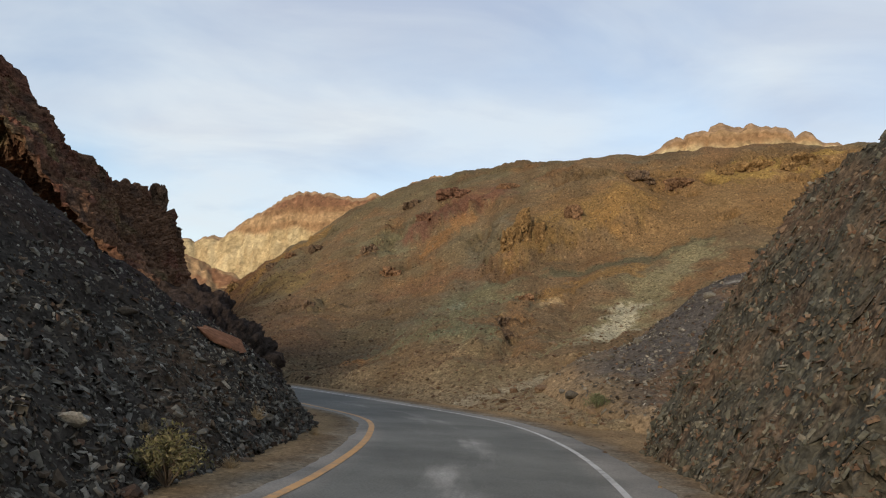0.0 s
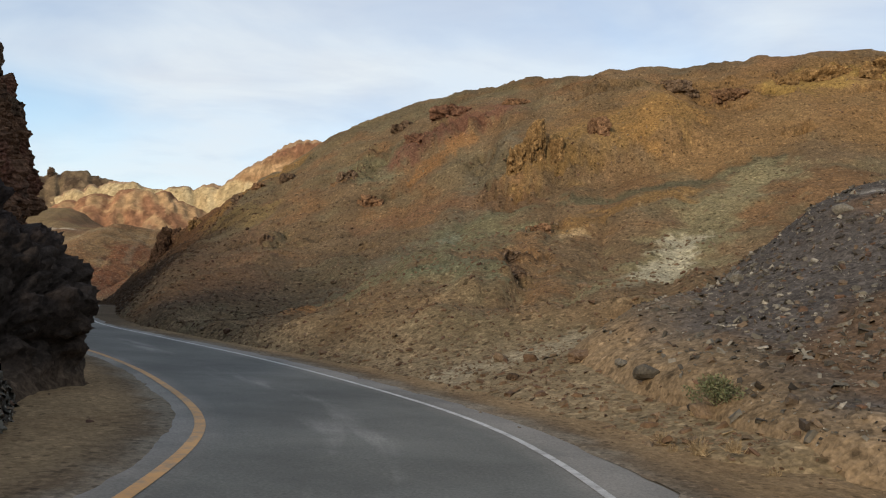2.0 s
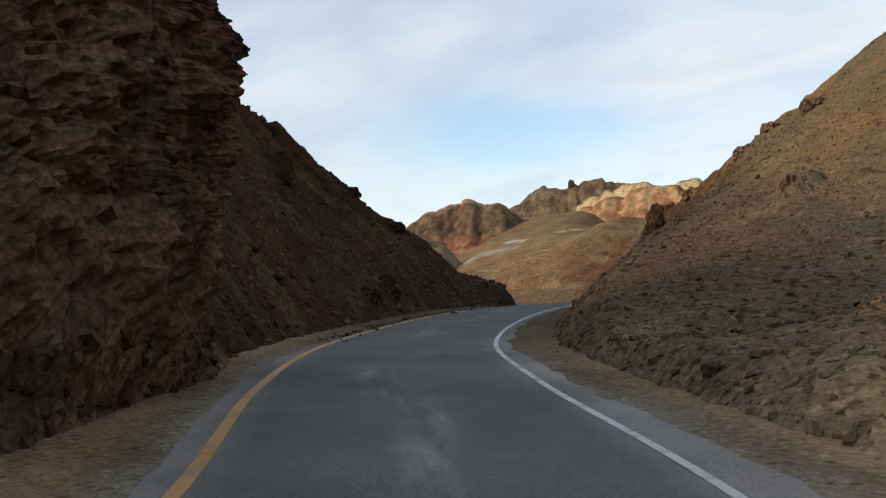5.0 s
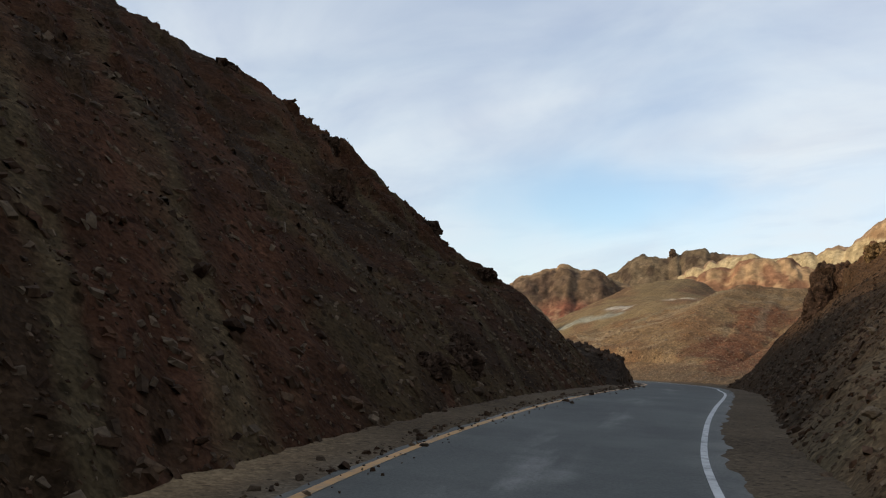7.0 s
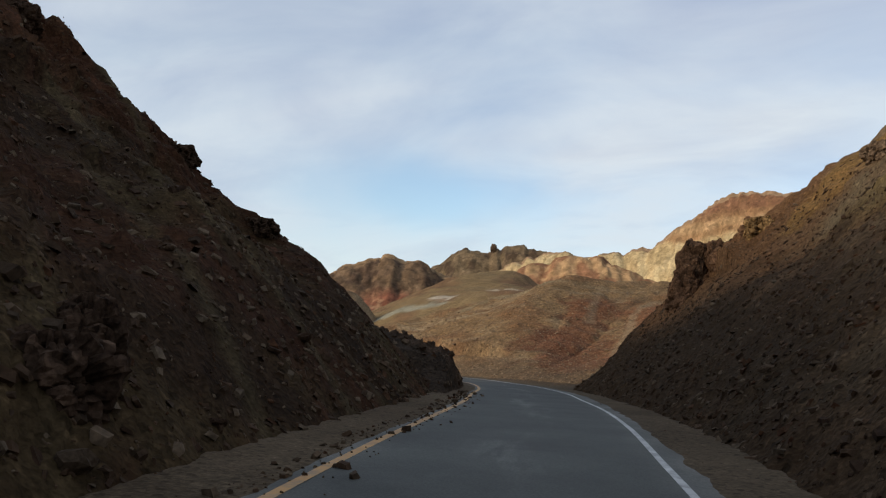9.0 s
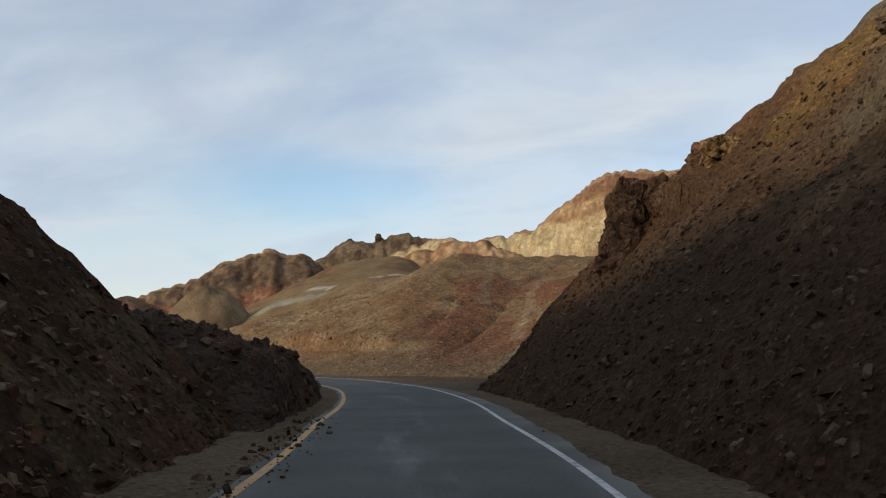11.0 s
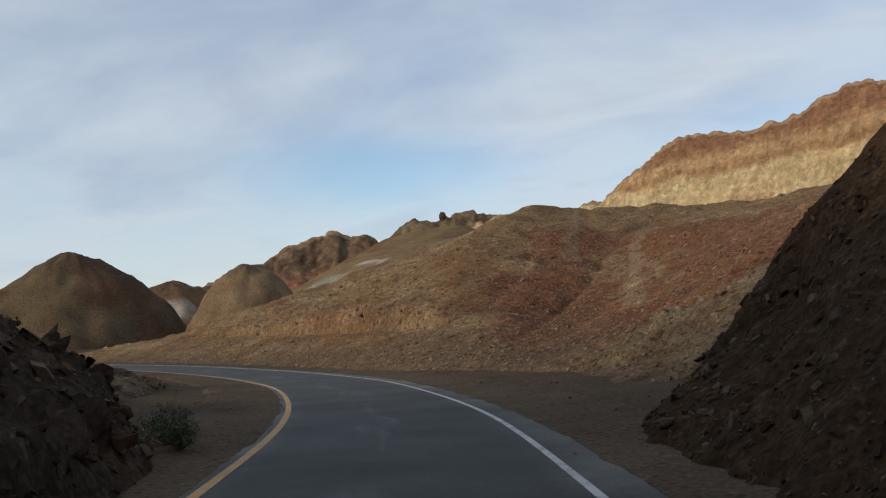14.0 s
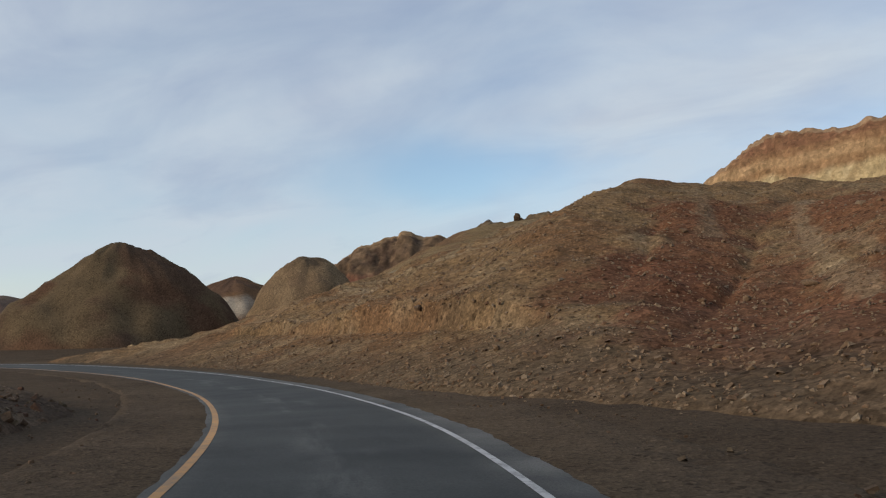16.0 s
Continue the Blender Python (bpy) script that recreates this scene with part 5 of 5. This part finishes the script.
loose_stones("spilt_stones", (q, np.tile((0.0, 0.0, 1.0), (n, 1))), (0.02, 0.11), (0.4, 0.8), DARK_RUBBLE, rng, "dark stones spilt over the edge of the asphalt", 0.3, 0.1)

# ---------------------------------------------------------------- rock outcrops, boulders
OUTCROP_ROCK = rock_material("outcrop_rock", grain=0.07, pebble=0.4, bump=0.8, contrast=0.5)


def part(name, me, parent, label=""):
    ob = new(name, me)
    ob.parent = parent
    return tagged(ob, label)


def ball(nu, nv):
    a, b = np.linspace(0, 2 * math.pi, nu, endpoint=False), np.linspace(-math.pi / 2 * 0.98, math.pi / 2 * 0.98, nv)
    A, B = np.meshgrid(a, b, indexing="ij")
    d = np.stack([np.cos(A) * np.cos(B), np.sin(A) * np.cos(B), np.sin(B)], 2).reshape(-1, 3)
    i, j = np.meshgrid(np.arange(nu), np.arange(nv - 1), indexing="ij")
    f = np.stack([i * nv + j, (i + 1) % nu * nv + j, (i + 1) % nu * nv + j + 1, i * nv + j + 1], 2).reshape(-1, 4)
    return d, f


def crag_mesh(name, dims, colour, seed, block, turn, nu, nv):
    d, f = ball(nu, nv)
    box = d / (np.abs(d) ** 3.2).sum(1)[:, None] ** (1 / 3.2)
    p = box * np.asarray(dims)
    m = np.mean(dims)
    a, crack = cells(p + 0.15 * m * np.stack([fbm(p, m, 2, shift=seed + k) for k in range(3)], 1), np.array((block, block, block * 1.5)) * m, seed)
    b, crack2 = cells(p, block * 0.4 * m, seed + 3)
    r = 1 + 0.42 * (a - 0.5) - 0.16 * (1 - ease(0, 0.15, crack)) + 0.14 * (b - 0.5) + 0.16 * fbm(p, m * 0.9, 3, shift=seed)
    p = p * r[:, None]
    c, s = math.cos(turn), math.sin(turn)
    p = p @ np.array([(c, s, 0), (-s, c, 0), (0, 0, 1)])
    col = np.tile(np.array(colour), (len(p), 1)) * (0.75 + 0.5 * a)[:, None]
    col = blend(col, np.array(colour) * 0.5, 1 - ease(0, 0.12, crack))
    return mesh_from(name, p, f, OUTCROP_ROCK, False, col)


def outcrop(place, dims, colour, label, seed, block=0.55, turn=0.0, name="rock_outcrop", blocks=4):
    """A craggy mass of rock half sunk in the slope, with split-off blocks around it."""
    root = new(name)
    root.location = place
    part("core", crag_mesh("core", dims, colour, seed, block, turn, 52, 38), root)
    r = np.random.RandomState(int(seed))
    for k in range(blocks):
        a = r.uniform(0, 6.28)
        s = r.uniform(0.3, 0.52)
        ob = part("block", crag_mesh("block", np.asarray(dims) * s, np.asarray(colour) * r.uniform(0.75, 1.15), seed + 20 + k, 0.7, a, 24, 16), root)
        ob.location = (math.cos(a) * dims[0] * 0.85, math.sin(a) * dims[1] * 0.85, r.uniform(-0.5, 0.35) * dims[2])
    return tagged(root, label, "rock")


def on(slope, x, y, rise=0.0):
    q = slope.flat()
    k = ((q[:, 0] - x) ** 2 + (q[:, 1] - y) ** 2).argmin()
    return (x, y, q[k, 2] + rise)


OCHRE, RUST, MAROON, DARK = (0.168, 0.104, 0.046), (0.140, 0.082, 0.046), (0.122, 0.066, 0.042), (0.105, 0.072, 0.047)
COLUMN = "upright columns of ochre brown rock on the hillside"
for k, (x, y, dims, tint) in enumerate([(4.4, 56.9, (0.5, 0.7, 1.2), OCHRE), (5.4, 56.9, (0.5, 0.7, 1.5), OCHRE), (6.5, 57.0, (0.45, 0.7, 1.4), OCHRE), (9.2, 57.9, (0.5, 0.7, 1.0), RUST)]):
    tagged(outcrop(on(hill_d, x, y, -0.35), dims, tint, COLUMN, 10.0 + k * 3, 0.5, 0.5 * k), group="rock columns on the hill")
SPUR = "craggy outcrop of rust and maroon rock on the hillside"
for k, (x, y, dims, tint) in enumerate([(0.4, 72.6, (1.5, 1.0, 0.8), MAROON), (-1.8, 70.0, (1.3, 1.0, 0.8), MAROON), (-4.56, 63.1, (1.0, 0.8, 0.75), RUST), (-10.36, 59.1, (0.8, 0.7, 0.9), DARK), (-7.0, 69.0, (0.8, 0.8, 0.6), DARK),
                                        (5.8, 70.0, (1.5, 0.9, 0.6), RUST), (15.8, 64.6, (1.5, 1.0, 0.8), DARK), (18.5, 62.5, (1.4, 1.0, 0.8), RUST), (24, 62.0, (2.0, 1.1, 1.0), OCHRE), (28.5, 60.2, (2.0, 1.1, 1.0), OCHRE),
                                        (-3.5, 78.0, (1.2, 0.9, 0.6), DARK)]):
    tagged(outcrop(on(hill_d, x, y, -0.6 * dims[2]), dims, tint, SPUR, 40.0 + k * 3, 0.6, 0.7 * k), group="outcrops on the hill")
LEDGE = "dark greenish ledge of cracked rock low on the slope"
for k, (x, y, dims, tint) in enumerate([(3.2, 42.8, (0.5, 0.8, 0.5), DARK), (2.95, 38.5, (0.25, 0.6, 0.32), DARK), (4.9, 48.3, (0.7, 0.6, 0.45), RUST)]):
    outcrop(on(hill_d, x, y, -0.1), dims, tint, LEDGE, 90.0 + k * 3, 0.6, 0.9 * k)
KNOB = "weathered brown rock knob on the hill's skyline"
for k, (x, y, dims, tint) in enumerate([(-13.2, 77.0, (0.7, 0.6, 0.5), DARK), (-16.3, 79.6, (0.5, 0.5, 0.4), RUST), (-18.5, 81.5, (0.7, 0.6, 0.5), DARK), (-23.6, 85.6, (0.6, 0.6, 0.5), OCHRE)]):
    tagged(outcrop(on(hill_d, x, y, -0.1), dims, tint, KNOB, 120.0 + k * 3, 0.55, 1.1 * k), group="knobs on the skyline")
# brown of these blocks lowered to stand for the shade they are in
outcrop((-26.95, 87.6, 4.95), (0.75, 1.0, 1.5), (0.088, 0.052, 0.031), "tall block of rust brown rock at the hill's end", 151.0, 0.7, 0.1, "rock_tower")
outcrop((-23.9, 88.4, 6.0), (1.2, 1.2, 1.6), (0.125, 0.068, 0.035), "brown rock shoulder beside the tall block", 155.0, 0.42, 1.4, "rock_tower")
outcrop((-25.5, 87.3, 5.6), (0.8, 0.8, 0.9), (0.092, 0.053, 0.031), "low brown crag beside the tall block", 163.0, 0.6, 0.5, "rock_tower")
outcrop((-27.1, 86.9, 3.4), (0.9, 1.0, 1.5), (0.085, 0.049, 0.029), "brown buttress below the tall block", 158.0, 0.42, 0.9, "rock_tower")
outcrop((-540.5, 1048, 137), (4.5, 4.0, 6.0), (0.085, 0.058, 0.038), "square brown knob of rock on the far mountain crest", 190.0, 0.5, 0.3, blocks=2)
CRAG = "dark reddish crag standing out of the shaded slope"
for k, (x, y, dims) in enumerate([(-24.6, 52.2, (0.55, 0.5, 0.5)), (-25.2, 52.9, (0.4, 0.4, 0.55)), (-23.6, 50.1, (0.45, 0.4, 0.35)), (-36.0, 56.6, (0.7, 0.6, 0.5)), (-43.5, 61.5, (0.8, 0.7, 0.6)),
                                  (-39.2, 65.3, (0.6, 0.6, 0.4)), (-36.6, 67.0, (0.5, 0.5, 0.35)), (-47.0, 57.5, (0.9, 0.8, 0.7))]):
    tagged(outcrop(on(hill_l, x, y, -0.55 * dims[2]), dims, (0.046, 0.028, 0.018), CRAG, 200.0 + k * 3, 0.5, 0.8 * k), group="crags on the shaded hill")
PINNACLE = "jagged dark brown pinnacle on the cliff top"
for k, (x, y, z, dims) in enumerate([(-13.15, 33.75, 7.3, (0.4, 0.4, 0.75)), (-12.5, 34.0, 5.85, (0.4, 0.4, 0.55)), (-14.9, 30.8, 7.6, (0.7, 0.6, 0.6))]):
    tagged(outcrop((x, y, z), dims, (0.085, 0.055, 0.036), PINNACLE, 170.0 + k * 3, 0.5, k), group="pinnacles on the cliff")


def boulder_mesh(k, fine=2):
    bm = bmesh.new()
    bmesh.ops.create_icosphere(bm, subdivisions=fine, radius=0.5)
    pts = np.array([v.co for v in bm.verts])
    box = pts / (np.abs(pts * 2) ** 3).sum(1)[:, None] ** (1 / 3)
    a, _ = cells(box, 0.42, 3.1 * k)
    box *= (0.9 + 0.4 * (a - 0.5) + 0.25 * fbm(box, 0.7, 2 + fine, 0.6, k * 2.2))[:, None]
    for v, c in zip(bm.verts, box * (1.0, 0.8, 0.62)):
        v.co = c
    me = bpy.data.meshes.new("boulder")
    bm.to_mesh(me)
    bm.free()
    return me


SHAPES = [boulder_mesh(k) for k in range(6)]
BOULDER_MATS = {"brown": RUBBLE, "dark": DARK_RUBBLE, "slate": SLATE, "tan": TAN_STONE}
KINDS = {}
for tone, mat in BOULDER_MATS.items():
    for k, me in enumerate(SHAPES):
        c = me.copy()
        c.materials.append(mat)
        KINDS[tone, k] = c


def boulders(spots, size, tone, label, group, rng):
    for p, n in zip(*spots):
        ob = new("boulder", KINDS[tone, rng.randint(6)])
        s = size[0] * (size[1] / size[0]) ** (rng.rand() ** 2)
        ob.location = Vector(p) + Vector(n) * s * 0.12
        ob.rotation_euler = (rng.uniform(-0.5, 0.5), rng.uniform(-0.5, 0.5), rng.uniform(0, 6.28))
        ob.scale = (s, s * rng.uniform(0.7, 1.0), s * rng.uniform(0.7, 1.0))
        tagged(ob, label, "boulder", group)


rng = np.random.RandomState(33)
boulders(hill_d.spots(40, rng, (0.02, 0.6), (0.1, 0.7), near_road(hill_d, 9)), (0.14, 0.42), "brown", "brown boulder lying on the hillside", "boulders on the hillside", rng)
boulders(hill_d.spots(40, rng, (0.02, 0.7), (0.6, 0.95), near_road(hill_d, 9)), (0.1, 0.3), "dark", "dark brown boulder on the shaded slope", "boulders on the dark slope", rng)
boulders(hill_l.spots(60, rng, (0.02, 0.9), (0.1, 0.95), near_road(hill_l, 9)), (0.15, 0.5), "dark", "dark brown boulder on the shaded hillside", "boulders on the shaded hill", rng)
boulders(spur.spots(30, rng, (0.0, 0.9), (0.3, 1.0)), (0.2, 0.5), "slate", "angular dark slate block on the spur", "slate blocks", rng)
boulders(scree_l.spots(25, rng, (0.0, 0.6), (0.3, 0.85), near_road(scree_l, 5)), (0.15, 0.4), "slate", "angular dark slate block on the scree", "slate blocks", rng)
boulders(hill_e.spots(60, rng, (0.0, 0.9), (0.25, 0.95), near_road(hill_e, 25)), (0.2, 0.6), "tan", "tan boulder on the rounded hill", "boulders on the rounded hill", rng)
boulders(mound.spots(18, rng, (0.0, 1.0)), (0.15, 0.4), "dark", "dark stone block on the mound", "blocks on the mound", rng)

# boulders and a slab that stand out
for x, y, s, tone in ((3.59, 27.95, 0.5, "brown"), (2.7, 28.9, 0.34, "brown"), (2.2, 27.5, 0.28, "dark"), (3.1, 27.2, 0.26, "brown"), (5.6, 26.2, 0.3, "dark")):
    ob = new("boulder", boulder_mesh(int(x * 7) % 6, 3))
    ob.data.materials.append(BOULDER_MATS[tone])
    ob.location, ob.scale, ob.rotation_euler = on(hill_d, x, y, 0.12 * s), (s, s * 0.9, s), (0.2, 0.1, x)
    tagged(ob, "rounded reddish brown boulder at the hill's foot", "boulder", "boulders at the hill's foot")

slab = new("rock_slab", boulder_mesh(9))
slab.data.materials.append(stone_material("rust_slab", [(0.20, 0.095, 0.055), (0.22, 0.11, 0.065)]))
slab_along = Vector((1.15, 0.0, -0.62)).normalized() * 0.8 + Vector((0, 0.55, 0))
slab_along.normalize()
slab_up = Vector((0.55, -0.45, 0.7))
slab_up = (slab_up - slab_along * slab_up.dot(slab_along)).normalized()
slab_side = slab_up.cross(slab_along)
slab.matrix_world = Matrix.Translation(on(scree_l, -4.35, 15.0, 0.14)) @ Matrix((slab_side, slab_along, slab_up)).transposed().to_4x4() @ Matrix.Diagonal((0.5, 1.6, 0.2, 1))
tagged(slab, "flat rust coloured slab on the scree's crest", "rock")


# ---------------------------------------------------------------- desert shrubs
def leaf_material(name, colours):
    return stone_material(name, colours, 0.7)


LEAF = leaf_material("grey_green_leaves", [(0.075, 0.092, 0.045), (0.115, 0.128, 0.065), (0.145, 0.145, 0.080), (0.092, 0.105, 0.058)])
OLIVE_LEAF = leaf_material("olive_dry_leaves", [(0.12, 0.115, 0.05), (0.17, 0.155, 0.07), (0.21, 0.18, 0.095), (0.14, 0.125, 0.065)])
STRAW = leaf_material("dry_straw", [(0.24, 0.18, 0.10), (0.32, 0.25, 0.15), (0.28, 0.20, 0.11), (0.20, 0.15, 0.09)])
TWIG = leaf_material("grey_twigs", [(0.12, 0.09, 0.06), (0.18, 0.14, 0.10), (0.15, 0.11, 0.08)])


def tubes(paths, radii):
    """Thin tapering stems along polylines, in one set of arrays."""
    verts, faces = [], []
    for path, r in zip(paths, radii):
        base = len(verts)
        path = np.asarray(path)
        d = np.gradient(path, axis=0)
        for k, (p, t) in enumerate(zip(path, d)):
            x = np.cross(t, (0.3, 0.5, 0.8))
            x /= np.linalg.norm(x) + 1e-9
            y = np.cross(t, x)
            y /= np.linalg.norm(y) + 1e-9
            rr = r * (1 - 0.75 * k / (len(path) - 1))
            verts += [p + rr * x, p + rr * (-0.5 * x + 0.87 * y), p + rr * (-0.5 * x - 0.87 * y)]
        for k in range(len(path) - 1):
            for e in range(3):
                faces.append((base + 3 * k + e, base + 3 * k + (e + 1) % 3, base + 3 * k + 3 + (e + 1) % 3, base + 3 * k + 3 + e))
    return np.array(verts), np.array(faces)


def shrub(place, width, height, leaf, label, seed, leaves=2600):
    r = np.random.RandomState(seed)
    root = new("shrub")
    root.location = place
    paths = []
    for _ in range(46):
        a, lean = r.uniform(0, 6.28), r.uniform(0.1, 1.0)
        tip = np.array((math.cos(a) * width * 0.5 * lean, math.sin(a) * width * 0.5 * lean, height * (1.05 - 0.55 * lean * lean) * r.uniform(0.7, 1.1)))
        bend = r.normal(size=3) * 0.05 * width
        paths.append([tip * u + bend * math.sin(u * 3.14) + (0, 0, height * 0.15 * math.sin(u * 3.14)) for u in np.linspace(0, 1, 6)])
    v, f = tubes(paths, [0.007 + 0.006 * r.rand() for _ in paths])
    part("woody_stem", mesh_from("woody_stem", v, f, TWIG), root, "thin grey twigs")
    verts, faces = [], []
    for k in range(leaves):
        path = paths[r.randint(len(paths))]
        u = r.uniform(0.35, 1.0) * 5
        p = path[min(int(u), 4)] * (1 - u % 1) + path[min(int(u) + 1, 5)] * (u % 1) + r.normal(size=3) * 0.035
        d, e = r.normal(size=3), r.normal(size=3)
        d /= np.linalg.norm(d)
        e = np.cross(d, e)
        e /= np.linalg.norm(e)
        s = r.uniform(0.010, 0.024)
        n = len(verts)
        verts += [p - d * s * 1.4, p + e * s * 0.5, p + d * s * 1.4, p - e * s * 0.5]
        faces.append((n, n + 1, n + 2, n + 3))
    part("foliage", mesh_from("foliage", verts, faces, leaf, False), root, "small dense leaves")
    return tagged(root, label, "shrub", "desert shrubs")


def tuft(place, size, seed):
    r = np.random.RandomState(seed)
    paths = []
    for _ in range(120):
        a, lean = r.uniform(0, 6.28), r.uniform(0.1, 0.9)
        tip = np.array((math.cos(a) * lean, math.sin(a) * lean, 1.1 - 0.6 * lean)) * size * r.uniform(0.5, 1.0)
        foot = np.array((r.normal() * 0.15, r.normal() * 0.15, 0)) * size
        paths.append([foot + tip * u - (0, 0, 0.25 * size * lean * u * u) for u in np.linspace(0, 1, 4)])
    v, f = tubes(paths, [0.004] * len(paths))
    ob = new("grass_tuft", mesh_from("grass_tuft", v, f, STRAW, False))
    ob.location = place
    return tagged(ob, "small tuft of dry straw-coloured grass", "grass tuft", "dry tufts")


def ground_at(x, y, slopes, rise=0.0):
    z = floor_height(np.array([(x, y)]))[0]
    for s in slopes:
        q = s.flat()
        d = (q[:, 0] - x) ** 2 + (q[:, 1] - y) ** 2
        if d.min() < 0.2:
            z = max(z, q[d.argmin(), 2])
    return (x, y, z + rise)


shrub(ground_at(-2.8, 8.0, [scree_l]), 0.9, 0.6, OLIVE_LEAF, "olive desert shrub at the foot of the scree", 1)
shrub(ground_at(4.5, 22.3, [spur, hill_d]), 0.85, 0.40, LEAF, "low grey-green shrub below the slate spur", 2)
shrub(ground_at(-40.0, 85.6, [mound]), 1.15, 0.6, LEAF, "grey-green shrub beside the dark mound", 3)
shrub(ground_at(-39.2, 85.1, [mound]), 0.7, 0.45, LEAF, "grey-green shrub beside the dark mound", 4)
for k, (x, y) in enumerate(((4.2, 19.6), (-2.9, 5.6), (-3.0, 12.6), (-3.4, 8.8), (3.6, 21.5), (-4.2, 18.9), (-48.5, 91.5), (-2.6, 9.7), (3.75, 20.6), (3.55, 20.9), (4.05, 20.3), (4.75, 22.6), (4.3, 22.5), (-2.35, 14.6))):
    tuft(ground_at(x, y, [scree_l, spur, hill_d, berm]), 0.16 + 0.05 * (k % 3), 50 + k)

# a bleached branch beside the shrub
v, f = tubes([[np.array(p) for p in ((0, 0, 0.03), (0.15, 0.08, 0.07), (0.33, 0.12, 0.05), (0.52, 0.26, 0.09), (0.66, 0.30, 0.06))],
              [np.array(p) for p in ((0.33, 0.12, 0.05), (0.42, 0.06, 0.12), (0.55, 0.02, 0.14))]], [0.022, 0.014])
branch = new("dead_branch", mesh_from("dead_branch", v, f, STRAW))
branch.location = ground_at(4.3, 21.4, [spur, hill_d])
tagged(branch, "bleached dead branch lying on the dirt", "branch")
